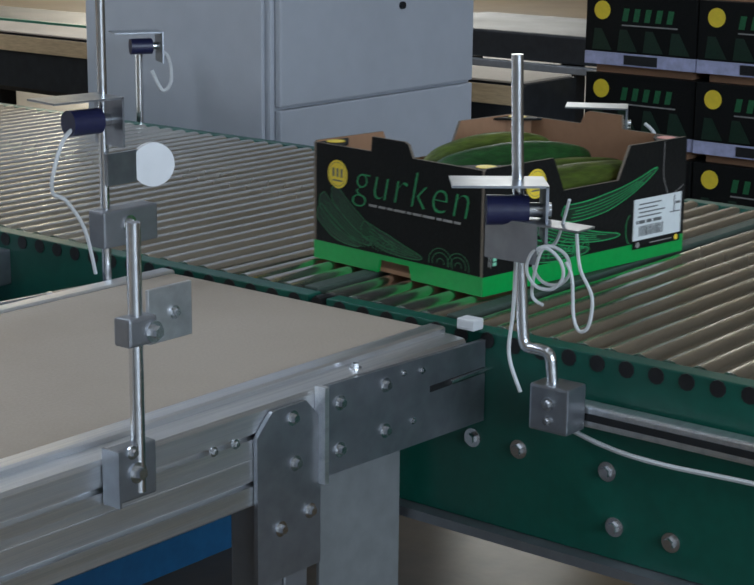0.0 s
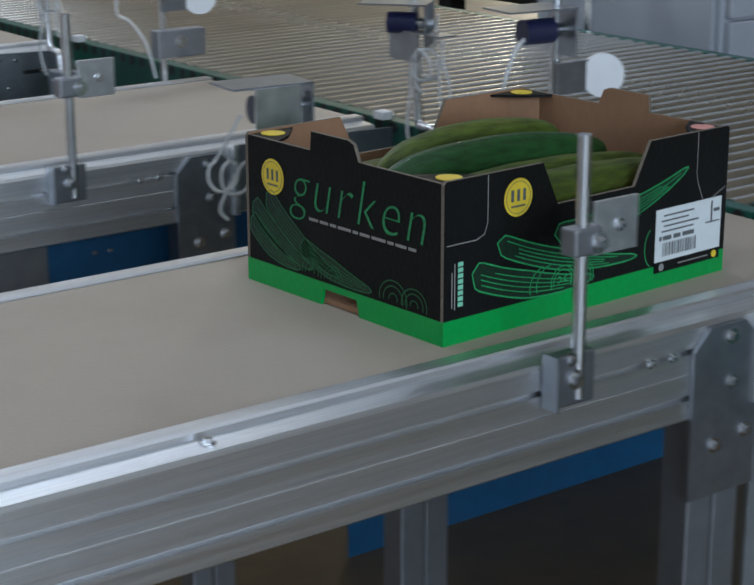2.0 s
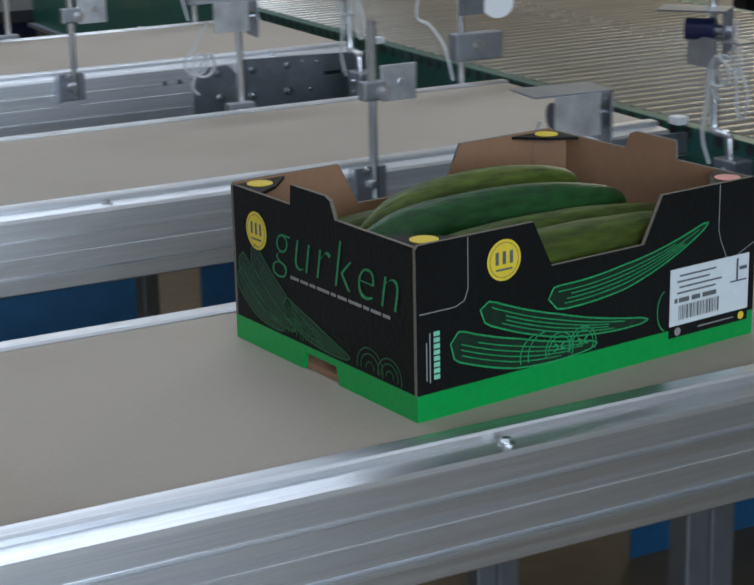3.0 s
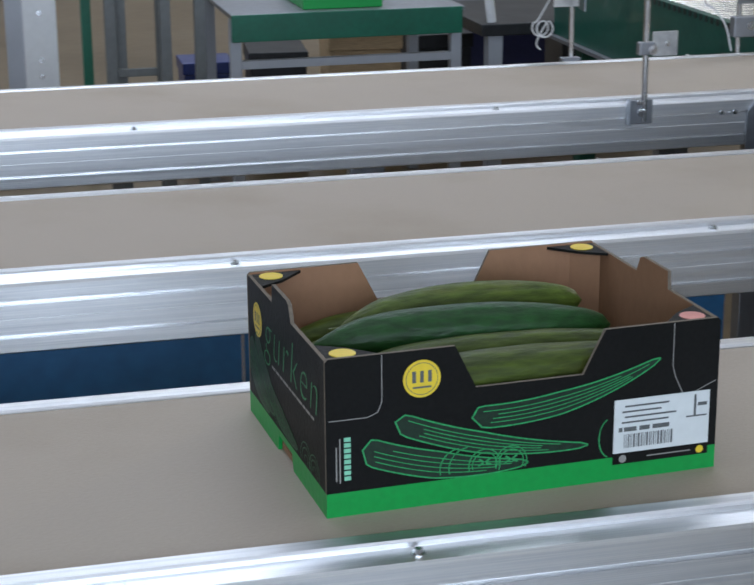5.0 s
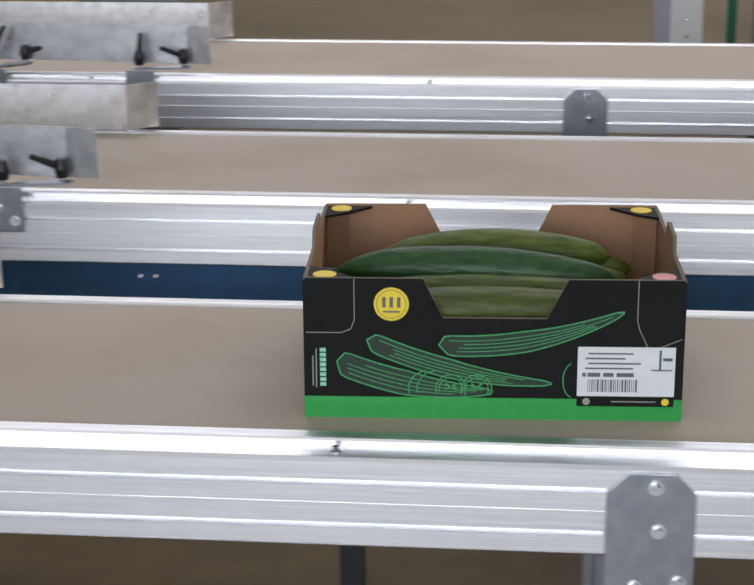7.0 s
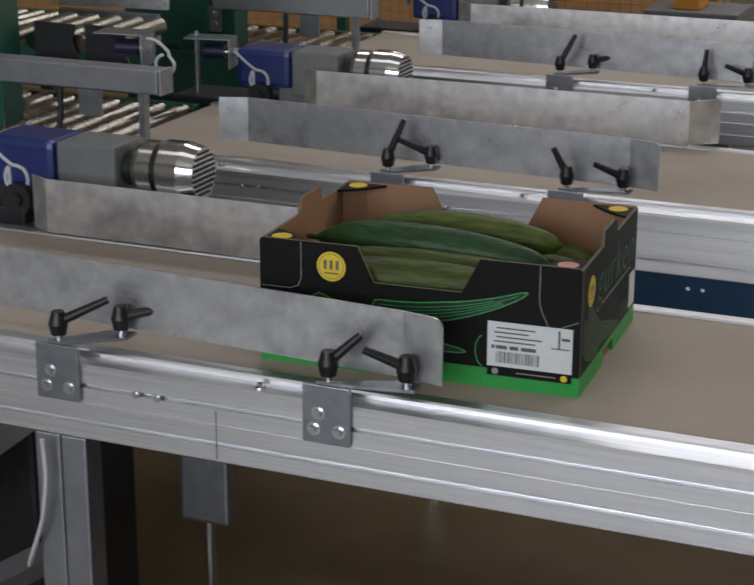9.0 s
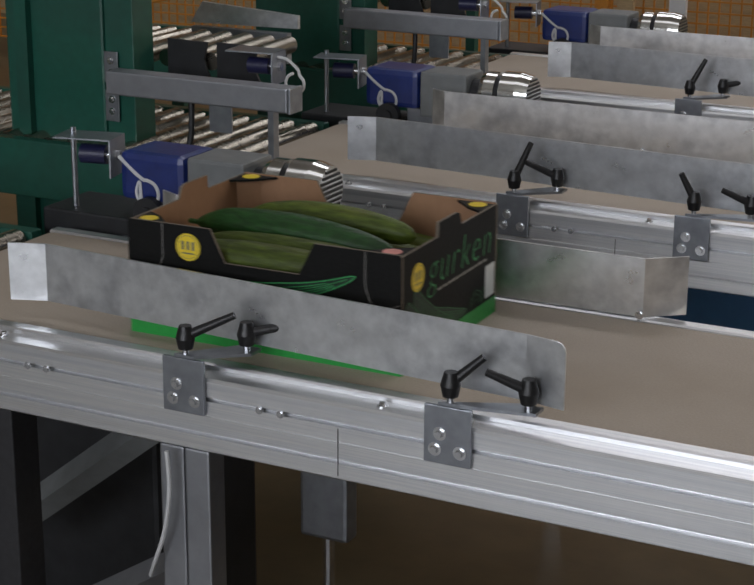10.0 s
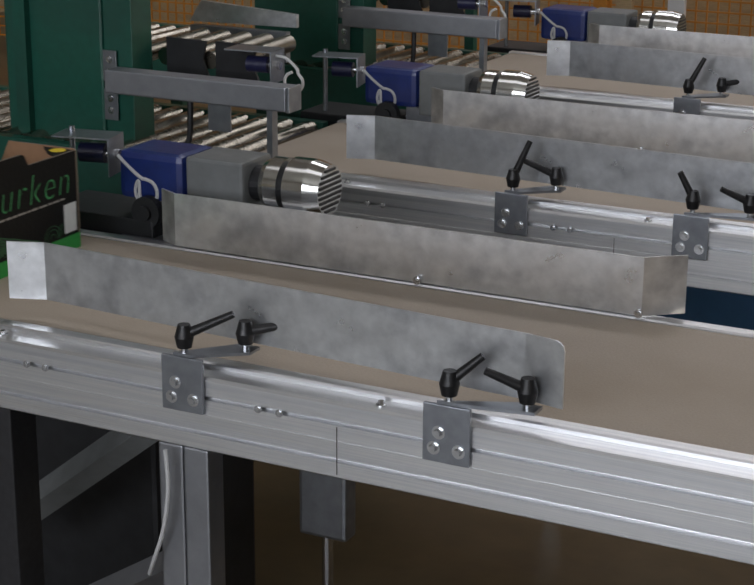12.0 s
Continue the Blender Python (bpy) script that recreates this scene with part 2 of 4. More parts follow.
def rail_outline():
    """Section of the side profile, (out, up): lip beside the belt, screw shelf, face with two grooves."""
    return [(0, -0.02), (0, 0.001), (0.003, 0.003), (0.021, 0.003), (0.024, 0.001), (0.024, -0.004), (0.050, -0.006), (0.053, -0.010),
            (0.053, -0.030), (0.044, -0.0305), (0.044, -0.0355), (0.053, -0.036), (0.053, -0.055), (0.0522, -0.056), (0.053, -0.057), (0.053, -0.078), (0.044, -0.0785), (0.044, -0.0835), (0.053, -0.084),
            (0.053, -0.103), (0.051, -0.105), (0.012, -0.105), (0.010, -0.103), (0.010, -0.02)]


def leg_set(conveyor, x, near_plate, width=0.09, bottom=-Z):
    """Profile legs under both rails, with bracket plates bolted on their outer faces."""
    for side, y in ((-1, NEAR - 0.053), (1, FAR + 0.053)):
        up = bmesh.new()
        for dx in (-0.019, 0.019):
            block(x + dx - 0.0185, x + dx + 0.0185, y - side * 0.003, y - side * 0.04, bottom + 0.012, -0.106, 0.003, up)
        leg = part("leg", up, ALU_DULL, conveyor)
        part("foot_plate", block(x - 0.05, x + 0.05, y - 0.05, y + 0.05, bottom, bottom + 0.011, 0.002), ZINC, leg)
        if not near_plate:
            continue
        w, c = width / 2, 0.022
        ol = [(-w, -0.19), (-w, -0.012 - c), (-w + c, -0.012), (w - c, -0.012), (w, -0.012 - c), (w, -0.19)]
        pl = part("bracket_plate", prism(ol, lambda u, v, d: (x + u, y + side * (0.001 + d), v), 0.005), ZINC, conveyor, "grey zinc bracket plate with clipped corners")
        for bx, bz in ((0.004, -0.025), (0.008, -0.073), (-0.014, -0.136), (0.03, -0.129)):
            bolt(pl, (x + bx, y + side * 0.006, bz), (0, side, 0), 0.0065)


def build_conveyor():
    base = thing("belt_conveyor", pose(0, 0, Z), "flat beige belt conveyor between aluminium side rails on profile legs", "conveyor", "parallel belt conveyors")
    r = 0.03
    ol = [(X0, 0)]
    for i in range(9):
        a = math.pi / 2 + math.pi * i / 8
        ol.append((X0 + r * math.cos(a), -r + r * math.sin(a)))
    for i in range(9):
        a = -math.pi / 2 + math.pi * i / 8
        ol.append((X1 + r * math.cos(a), -r + r * math.sin(a)))
    part("belt", prism(ol[1:], lambda u, v, d: (u, NEAR + 0.002 + d, v), FAR - NEAR - 0.004), BELT, base, "worn beige rubber belt")
    for side, y in ((-1, NEAR), (1, FAR)):
        rail = part("side_rail", prism(rail_outline(), lambda u, v, d: (X0 - 0.01 + d, y + side * u, v), X1 - X0 + 0.02), ALU, base, "brushed aluminium side profile with grooves")
        for sx in (1.80, 1.086, 0.36, -0.397, -1.113, -1.68):
            bolt(rail, (sx, y + side * 0.037, -0.0055), (0, 0, 1), 0.0055, "screw")
        for sx in (-1.245, -1.275, -1.60, -1.63, 1.57, 1.60):
            bolt(rail, (sx, y + side * 0.053, -0.034), (0, side, 0), 0.004, "screw")
        part("joint", block(-1.1656, -1.1644, y + side * 0.0525, y + side * 0.0534, -0.1, -0.038), DARK, rail)
        # splice plate with a tensioning slot at the head end
        yy = y + side * 0.0535
        px0, px1 = 1.728, 2.003
        pl = part("end_plate", prism([(px0, -0.1), (px0, -0.004), (px1, -0.012), (px1, -0.107)], lambda u, v, d: (u, yy + side * d, v), 0.006), ZINC, base, "grey zinc end plate with tensioning slot")
        for bx, bz in ((1.748, -0.026), (1.822, -0.024), (1.748, -0.076), (1.822, -0.074), (1.853, -0.018), (1.885, -0.022), (1.87, -0.075)):
            bolt(pl, (bx, yy + side * 0.006, bz), (0, side, 0), 0.0065 if bx < 1.83 else 0.003)
        part("slot", block(1.90, 2.0, yy + side * 0.0055, yy + side * 0.0068, -0.05, -0.043), BLACK, pl)
        part("tension_screw", rod((1.935, yy + side * 0.0075, -0.0465), (2.006, yy + side * 0.0075, -0.0465), 0.003, 8), STEEL, pl)
        part("edge_angle", block(px0 - 0.012, px0 - 0.006, yy, yy + side * 0.014, -0.104, -0.002), ALU, base)
    leg_set(base, -0.075, True)
    leg_set(base, 1.672, True, 0.094)
    # cross braces under the belt, and a threaded foot on a square tube
    for x in (-1.2, 0.5, 1.4):
        part("cross_brace", block(x - 0.02, x + 0.02, NEAR - 0.01, FAR + 0.01, -0.09, -0.05, 0.002), ALU_DULL, base)
    for x in (-1.446, 0.93):
        tube = part("square_tube", block(x - 0.042, x + 0.042, FAR + 0.012, FAR + 0.048, -0.44, -0.106, 0.006), ZINC, base)
        part("threaded_foot", rod((x, FAR + 0.03, -Z + 0.012), (x, FAR + 0.03, -0.442), 0.009, 10), STEEL, tube)
        part("foot_plate", rod((x, FAR + 0.03, -Z), (x, FAR + 0.03, -Z + 0.012), 0.035, 16), RUBBER, tube)
    return base


# ---- side guides with clamping levers ----
def lever(parent, p, turn, tilt=25, length=0.068):
    """A black clamping lever: hub on a screw with a slanted grip."""
    p = Vector(p)
    a, e = radians(turn), radians(tilt)
    way = Vector((math.cos(a) * math.cos(e), math.sin(a) * math.cos(e), math.sin(e)))
    bm = rod(p + Vector((0, 0, 0.006)), p + Vector((0, 0, 0.020)), 0.0095, 14, None, 0.0125)
    rod(p + Vector((0, 0, 0.020)), p + Vector((0, 0, 0.036)), 0.0125, 14, bm, 0.008)
    rod(p + Vector((0, 0, 0.022)), p + Vector((0, 0, 0.022)) + way * length, 0.0068, 12, bm, 0.0048)
    grip = part("clamping_lever", bm, BLACK, parent, "black plastic clamping lever", True)
    part("stud", rod(p, p + Vector((0, 0, 0.008)), 0.0045, 10), STEEL, grip)


def guide_sheet(outline, z0, z1, parent, label, thick=0.003):
    """A bent upright sheet that follows a line of (x, y) in plan, folded over at the top."""
    bm = bmesh.new()
    for (ax, ay), (bx, by) in zip(outline, outline[1:]):
        n = Vector((-(by - ay), bx - ax)).normalized() * thick
        q = [(ax, ay), (bx, by), (bx + n.x, by + n.y), (ax + n.x, ay + n.y)]
        prism(q, lambda u, v, d: (u, v, z0 + d), z1 - z0, bm)
    bmesh.ops.remove_doubles(bm, verts=bm.verts[:], dist=0.0005)
    return part("guide_sheet", bm, GALV, parent, label)


def build_near_guide(all_turns=((27, 24, 27, 10), (27, 40, 205, 24)), reach=(0.068, 0.050), clamps=(-1.383, -1.018)):
    g = thing("side_guide", pose(0, 0, Z), "galvanised side guide sheet clamped to the rail with black levers", "side guide", "side guides")
    guide_sheet([(-1.713, -0.017), (-1.664, 0.001), (-0.94, -0.051), (-0.914, -0.056)], 0.0245, 0.105, g, "smudged galvanised sheet with bent ends")
    # rounded tongue at the tail end
    tip = [(0, 0.0245), (0.026, 0.0245), (0.026, 0.094)] + [(0.026 - 0.012 * (1 - math.cos(radians(a))), 0.093 + 0.012 * math.sin(radians(a))) for a in (30, 60, 90)] + [(0, 0.105)]
    part("sheet_tip", prism(tip, lambda u, v, d: (-0.914 + u, -0.056 - 0.2 * u + d, v), 0.003), GALV, g)
    for x, turns, length, inner in zip(clamps, all_turns, reach, ((0.060, -0.040), (0.090, -0.069))):
        pl = part("clamp_plate", block(x - 0.029, x + 0.031, NEAR - 0.060, NEAR - 0.0545, -0.054, 0.018, 0.001), ZINC, g, "zinc clamp plate on the rail")
        for bx, bz in ((-0.014, -0.036), (0.018, -0.036), (-0.008, -0.016)):
            bolt(pl, (x + bx, NEAR - 0.060, bz), (0, -1, 0), 0.0068)
        ax, ay = inner
        part("arm", prism([(x - 0.012, NEAR - 0.058), (x + 0.016, NEAR - 0.058), (x + ax + 0.014, ay - 0.012), (x + ax + 0.014, ay + 0.012), (x + ax - 0.014, ay + 0.012)], lambda u, v, d: (u, v, 0.0185 + d), 0.004), ZINC, g)
        lever(g, (x, NEAR - 0.050, 0.0225), turns[0], turns[1], length)
        lever(g, (x + ax, ay, 0.0225), turns[2], turns[3], length + 0.004)
    return g


def build_far_guide():
    g = thing("side_guide", pose(0, 0, Z), "galvanised side guide sheet along the far edge of the belt", "side guide", "side guides")
    guide_sheet([(-1.735, 0.390), (-1.70, 0.372), (-0.942, 0.372), (-0.893, 0.412)], 0.005, 0.088, g, "smudged galvanised sheet with bent ends")
    part("foot_fold", block(-1.69, -0.95, 0.3755, 0.390, 0.005, 0.008), GALV, g)
    for x in (-1.281, -0.945):
        bolt(g, (x, 0.3675, 0.0095), (0, -1, 0), 0.005)
        part("stay", block(x - 0.012, x + 0.012, 0.3905, 0.412, 0.0035, 0.0065), ZINC, g)
    return g


# ---- light barriers ----
def coil(parent, centre, r, axis=(0.3, -1, 0), drop=0.05):
    c, a = Vector(centre), Vector(axis).normalized()
    s = a.cross(Vector((0, 0, 1))).normalized()
    pts = [c + Vector((0, 0, r + 0.05)) - s * 0.02]
    for k in range(15):
        w = 2 * math.pi * k / 7
        pts.append(c + a * (0.003 * k - 0.02) + r * (math.cos(w) * Vector((0, 0, 1)) + math.sin(w) * s))
    pts += [c + s * r * 0.8 + Vector((0, 0, -r - drop * 0.4)), c + s * r * 0.2 + Vector((0, 0, -r - drop))]
    part("cable", hose(pts, 0.0019, 6), CABLE, parent, "pale coiled sensor cable", True)


def sensor_head(parent, p, turn=0):
    """An angle-sheet roof over a navy light-barrier sensor with its plug."""
    m = pose(*p, 0, 0, turn)
    br = part("sensor_bracket", block(-0.07, 0.03, -0.03, 0.03, 0.03, 0.0325, bm=block(0.027, 0.03, -0.03, 0.03, -0.03, 0.032)), ZINC, parent, "bent zinc sensor bracket")
    se = part("sensor", rod((-0.032, 0, 0.002), (0.012, 0, 0.002), 0.016, 18), NAVY, parent, "navy round photo sensor", True)
    pg = part("plug", rod((0.012, 0, 0.002), (0.036, 0, 0.002), 0.008, 12), STEEL, parent, "", True)
    for o in (br, se, pg):
        o.matrix_basis = m


def build_reflector_post():
    s = thing("reflector_post", pose(0, 0, Z), "steel rod on the rail holding a small square reflector plate", "sensor post", "reflector posts")
    x, y = 1.462, NEAR - 0.066
    part("rod", rod((x, y, -0.04), (x, y, 0.205), 0.0065, 16), STEEL, s, "", True)
    cl = part("clamp_block", block(x - 0.030, x + 0.018, y - 0.004, NEAR - 0.0545, -0.045, 0.005, 0.002), ZINC, s)
    part("side_wing", block(x - 0.033, x - 0.0305, y - 0.010, NEAR - 0.0545, -0.046, 0.006), ZINC, s)
    bolt(cl, (x - 0.006, y - 0.0045, -0.02), (0, -1, 0), 0.008)
    bolt(cl, (x - 0.012, y - 0.0045, 0.0), (0, -1, 0), 0.005)
    part("collar", block(x - 0.017, x + 0.017, y - 0.010, y + 0.010, 0.096, 0.122, 0.003), ALU_DULL, s)
    bolt(s, (x + 0.012, y - 0.0105, 0.107), (0, -1, 0), 0.008)
    pl = part("plate", block(x + 0.014, x + 0.068, y - 0.002, y + 0.002, 0.092, 0.142, 0.001), GALV, s, "square galvanised plate")
    bolt(pl, (x + 0.045, y - 0.0025, 0.117), (0, -1, 0), 0.005)
    return s


def build_far_sensor():
    s = thing("light_barrier", pose(0, 0, Z), "steel rod with navy sensor and white round reflector", "light barrier", "light barriers")
    x, y = 1.916, FAR + 0.062
    part("rod", rod((x, y, -0.09), (x, y, 0.36), 0.006, 16), STEEL, s, "", True)
    sensor_head(s, (x - 0.03, y - 0.01, 0.195), -8)
    part("reflector", rod((x + 0.06, y - 0.022, 0.135), (x + 0.056, y - 0.03, 0.135), 0.028, 28), WHITE, s, "round white reflector", True)
    part("reflector_arm", block(x - 0.012, x + 0.045, y - 0.02, y - 0.014, 0.115, 0.155), ZINC, s)
    part("clamp", block(x - 0.018, x + 0.075, y - 0.016, y + 0.012, 0.035, 0.082, 0.003), ALU_DULL, s)
    bolt(s, (x + 0.025, y - 0.0165, 0.062), (0, -1, 0), 0.009)
    part("base_clamp", block(x - 0.02, x + 0.02, FAR + 0.0545, y + 0.012, -0.1, -0.03, 0.002), ZINC, s)
    part("cable", hose([(x - 0.05, y - 0.01, 0.195), (x - 0.075, y - 0.012, 0.18), (x - 0.09, y - 0.01, 0.145), (x - 0.085, y, 0.115), (x - 0.06, y + 0.004, 0.10), (x - 0.03, y + 0.006, 0.06), (x - 0.012, y + 0.008, 0.0)], 0.0026, 6), CABLE, s, "pale hanging sensor cable", True)
    return s


def build_belt_sensor():
    """The light barrier opposite the reflector post, on the far rail."""
    s = thing("light_barrier", pose(0, 0, Z), "zinc-roofed navy sensor on a rod on the far rail", "light barrier", "light barriers")
    x, y = 1.50, FAR + 0.066
    part("rod", rod((x, y, -0.05), (x, y, 0.15), 0.006, 14), STEEL, s, "", True)
    sensor_head(s, (x - 0.01, y - 0.012, 0.145), -6)
    part("side_sheet", block(x - 0.06, x + 0.0, y - 0.044, y - 0.0415, 0.128, 0.176), GALV, s, "bent galvanised side sheet")
    part("clamp_block", block(x - 0.025, x + 0.02, FAR + 0.0545, y + 0.01, -0.06, 0.005, 0.002), ZINC, s)
    coil(s, (x - 0.075, y - 0.01, 0.075), 0.018, (0.2, -1, 0), 0.03)
    return s


def build_near_sensor():
    s = thing("light_barrier", pose(0, 0, Z), "bent steel rod with sensor and coiled cable on green frame", "light barrier", "light barriers")
    x = 1.95
    part("rod", hose([(x, -0.166, 0.317), (x, -0.171, 0.19), (x, -0.178, 0.09), (x, -0.183, 0.025), (x, -0.188, 0.008), (x, -0.203, 0.007), (x, -0.217, 0.004), (x, -0.221, -0.012), (x, -0.224, -0.04)], 0.0065, 12), STEEL, s, "", True)
    sensor_head(s, (x - 0.014, -0.180, 0.155), -50)
    part("cover_sheet", block(x - 0.028, x + 0.004, -0.265, -0.16, 0.146, 0.148, bm=block(x - 0.028, x - 0.026, -0.215, -0.15, 0.105, 0.146)), ZINC, s, "bent zinc cover sheet")
    cl = part("clamp_block", block(x - 0.016, x + 0.021, -0.252, -0.204, -0.077, -0.026, 0.003), ZINC, s, "drilled zinc clamp block")
    bolt(cl, (x - 0.0165, -0.228, -0.045), (-1, 0, 0), 0.006)
    bolt(cl, (x - 0.0165, -0.228, -0.064), (-1, 0, 0), 0.004)
    coil(s, (x - 0.02, -0.226, 0.104), 0.022, (-1, -0.25, 0), 0.02)
    part("cable", hose([(x - 0.02, -0.247, 0.112), (x - 0.02, -0.255, 0.096), (x - 0.021, -0.259, 0.057), (x - 0.021, -0.267, 0.042), (x - 0.02, -0.277, 0.05), (x - 0.019, -0.279, 0.08), (x - 0.018, -0.263, 0.107), (x - 0.016, -0.256, 0.142)], 0.002, 6), CABLE, s, "pale cable hanging in a long loop", True)
    part("cable", hose([(x - 0.012, -0.18, 0.13), (x - 0.012, -0.178, 0.05), (x - 0.015, -0.176, 0.0), (x - 0.012, -0.19, -0.04)], 0.0023, 6), CABLE, s, "", True)
    return s


# ---- cross roller conveyor ----
RX0, RX1 = 2.03, 2.86


LIFT_BELTS = (-0.03, 0.19)


def roller_conveyor():
    base = thing("roller_conveyor", pose(0, 0, Z), "cross roller conveyor with zinc rollers in a dark green frame", "roller conveyor")
    y0, y1, step = -0.95, 4.2, 0.0362
    me = None
    count = int((y1 - y0) / step)
    for i in range(count):
        y = y0 + 0.018 + i * step
        if min(abs(y - b) for b in LIFT_BELTS) < 0.0275:
            continue
        if me is None:
            ob = part("roller", rod((RX0, 0, 0), (RX1, 0, 0), 0.0158, 16), ROLLER, base, "", True)
            me = ob.data
        else:
            ob = new("roller", me)
            ob.parent = base
        ob.location = (0, y, -0.0168)
    for y in LIFT_BELTS:
        part("lift_belt", block(RX0 + 0.004, RX1 - 0.004, y - 0.011, y + 0.011, -0.03, -0.0012, 0.002), TEAL, base, "green transfer belt between the rollers")
    for name, x, s in (("side_frame", RX0, -1), ("side_frame", RX1, 1)):
        pieces = [part(name, block(x + s * 0.001, x + s * 0.026, a, b, -0.23, -0.003, 0.002), GREEN, base, "dark green enamelled side frame") for a, b in ((y0, 0.140), (0.168, y1))]
        fr = pieces[0]
        # dark block in the gap between frame pieces, standing in for its shade
        part("joint_block", block(x + s * 0.002, x + s * 0.015, 0.1405, 0.1675, -0.22, -0.006), RUBBER, base)
        cap = part("axle_cap", rod((x, 0, 0), (x + s * 0.0275, 0, 0), 0.0095, 10), BLACK, base)
        cap.location = (0, y0 + 0.018, -0.0125)
        for i in range(1, count):
            o = new("axle_cap", cap.data)
            o.parent, o.location = base, (0, y0 + 0.018 + i * step, -0.0125)
        part("lower_flange", block(x + s * 0.0, x + s * 0.045, y0, y1, -0.242, -0.2305), ALU_DULL, base)
        for y in (-0.07, -0.134, -0.25, -0.5):
            bolt(fr, (x + s * 0.026, y - 0.012, -0.131), (s, 0, 0), 0.009)
        for y in (-0.274, -0.344, -0.7):
            bolt(fr, (x + s * 0.026, y, -0.192), (s, 0, 0), 0.009)
    part("cable_rail", block(RX0 - 0.056, RX0 - 0.033, y0, -0.20, -0.076, -0.052, 0.003), ALU, base, "aluminium cable rail along the frame")
    part("cable_slot", block(RX0 - 0.0572, RX0 - 0.0562, y0, -0.205, -0.068, -0.060), DARK, base)
    part("cable", hose([(1.985, -0.19, -0.075), (1.98, -0.26, -0.092), (1.978, -0.34, -0.098), (1.98, -0.5, -0.095), (1.98, -0.9, -0.1)], 0.0028, 6), CABLE, base, "", True)
    for y in (-0.8, 1.95, 4.0):
        for x in (RX0 + 0.02, RX1 - 0.02):
            part("leg", block(x - 0.03, x + 0.03, y - 0.03, y + 0.03, -Z, -0.243, 0.003), GREEN, base)
        part("cross_brace", block(RX0 + 0.051, RX1 - 0.051, y - 0.02, y + 0.02, -0.30, -0.26), GREEN, base)
    return base


def white_blocks():
    for k in range(3):
        b = part("end_block", block(1.992, 2.012, NEAR - 0.050 + k * PITCH, NEAR - 0.026 + k * PITCH, Z - 0.0028, Z + 0.010, 0.002), WHITE)
        tagged(b, "small white plastic block on the rail end", "plastic block", "white end blocks")


# ---- carton with cucumbers ----
CL, CW, CH, BH = 0.40, 0.302, 0.156, 0.024
ON = {"front": lambda u, v, d: (u, -d, v), "back": lambda u, v, d: (CL - u, CW + d, v),
      "left": lambda u, v, d: (-d, CW - u, v), "right": lambda u, v, d: (CL + d, u, v)}


def ribbon(side, pts, width, bm, lift=0.0006):
    """A flat printed line on a side of the carton."""
    to3 = ON[side]
    for (a, b), (c, d) in zip(pts, pts[1:]):
        n = Vector((-(d - b), c - a))
        if n.length < 1e-6:
            continue
        n = n.normalized() * width / 2
        t = Vector((c - a, d - b)).normalized() * width * 0.3
        q = [(a + n.x - t.x, b + n.y - t.y), (a - n.x - t.x, b - n.y - t.y), (c - n.x + t.x, d - n.y + t.y), (c + n.x + t.x, d + n.y + t.y)]
        bm.faces.new([bm.verts.new(to3(u, v, lift)) for u, v in q])
    return bm


def drawn_cucumber(side, a, b, bend, fat, lines, fill, seed):
    """Line drawing of a cucumber from a to b: an outline, stripes and a dim filling."""
    rng = random.Random(seed)
    a, b = Vector(a), Vector(b)
    ax = (b - a)
    n = Vector((-ax.y, ax.x)).normalized()

    def at(s, w):
        body = min(1, max(0.0, 1 - (1 - min(s, 0.07) / 0.07) ** 2) ** 0.5) * (0.16 + 0.84 * min(1, (1 - s) / 0.55) ** 0.75) * (1 if s < 1 else 0.3)
        return tuple(a + ax * s + n * (bend * 4 * s * (1 - s) + w * fat * body))
    k = [i / 26 for i in range(27)]
    edge = [at(s, 1) for s in k] + [at(s, -1) for s in reversed(k)]
    ribbon(side, edge, 0.0015, lines)
    for w in (-0.55, -0.2, 0.15, 0.5):
        s0, s1 = 0.06 + rng.random() * 0.12, 0.95 - rng.random() * 0.2
        ribbon(side, [at(s0 + (s1 - s0) * i / 18, w) for i in range(19)], 0.0009, lines)
    face = bmesh.new()
    face.faces.new([face.verts.new(ON[side](u, v, 0.0003)) for u, v in edge[:-1]])
    fill.append(face)


def disc(side, u, v, r, lift, bm, seg=28):
    bm.faces.new([bm.verts.new(ON[side](u + r * math.cos(2 * math.pi * i / seg), v + r * math.sin(2 * math.pi * i / seg), lift)) for i in range(seg)])


def bars(side, rects, bm, lift):
    for u0, u1, v0, v1 in rects:
        bm.faces.new([bm.verts.new(ON[side](u, v, lift)) for u, v in ((u0, v0), (u1, v0), (u1, v1), (u0, v1))])


def word(text, side, u, v, size, material, parent, shear=0.15, turn=0.0, squeeze=1.0):
    """Lettering with the built-in font, turned into a mesh on a side of the carton."""
    cu = bpy.data.curves.new("lettering", "FONT")
    cu.body, cu.size, cu.shear, cu.space_character, cu.offset = text, size, shear, 1.12, -0.0014
    tmp = bpy.data.objects.new("lettering", cu)
    me = bpy.data.meshes.new_from_object(tmp)
    bpy.data.objects.remove(tmp)
    c, s = math.cos(turn), math.sin(turn)
    for q in me.vertices:
        a, b = q.co.x * squeeze, q.co.y
        q.co = ON[side](u + a * c - b * s, v + a * s + b * c, 0.0009)
    me.materials.append(material)
    ob = new("lettering", me)
    ob.parent = parent
    return ob


def side_outline(kind):
    if kind == "long":
        return [(0, BH), (CL, BH), (CL, CH - 0.003), (CL - 0.003, CH), (0.278, CH), (0.256, 0.113), (0.147, 0.113), (0.126, CH), (0.003, CH), (0, CH - 0.003)]
    w = CW
    return [(0, BH), (w, BH), (w, CH - 0.002), (0.60 * w, CH - 0.002), (0.575 * w, CH + 0.014), (0.55 * w, CH + 0.017), (0.36 * w, CH + 0.017), (0.355 * w, CH - 0.002), (0, CH - 0.002)]


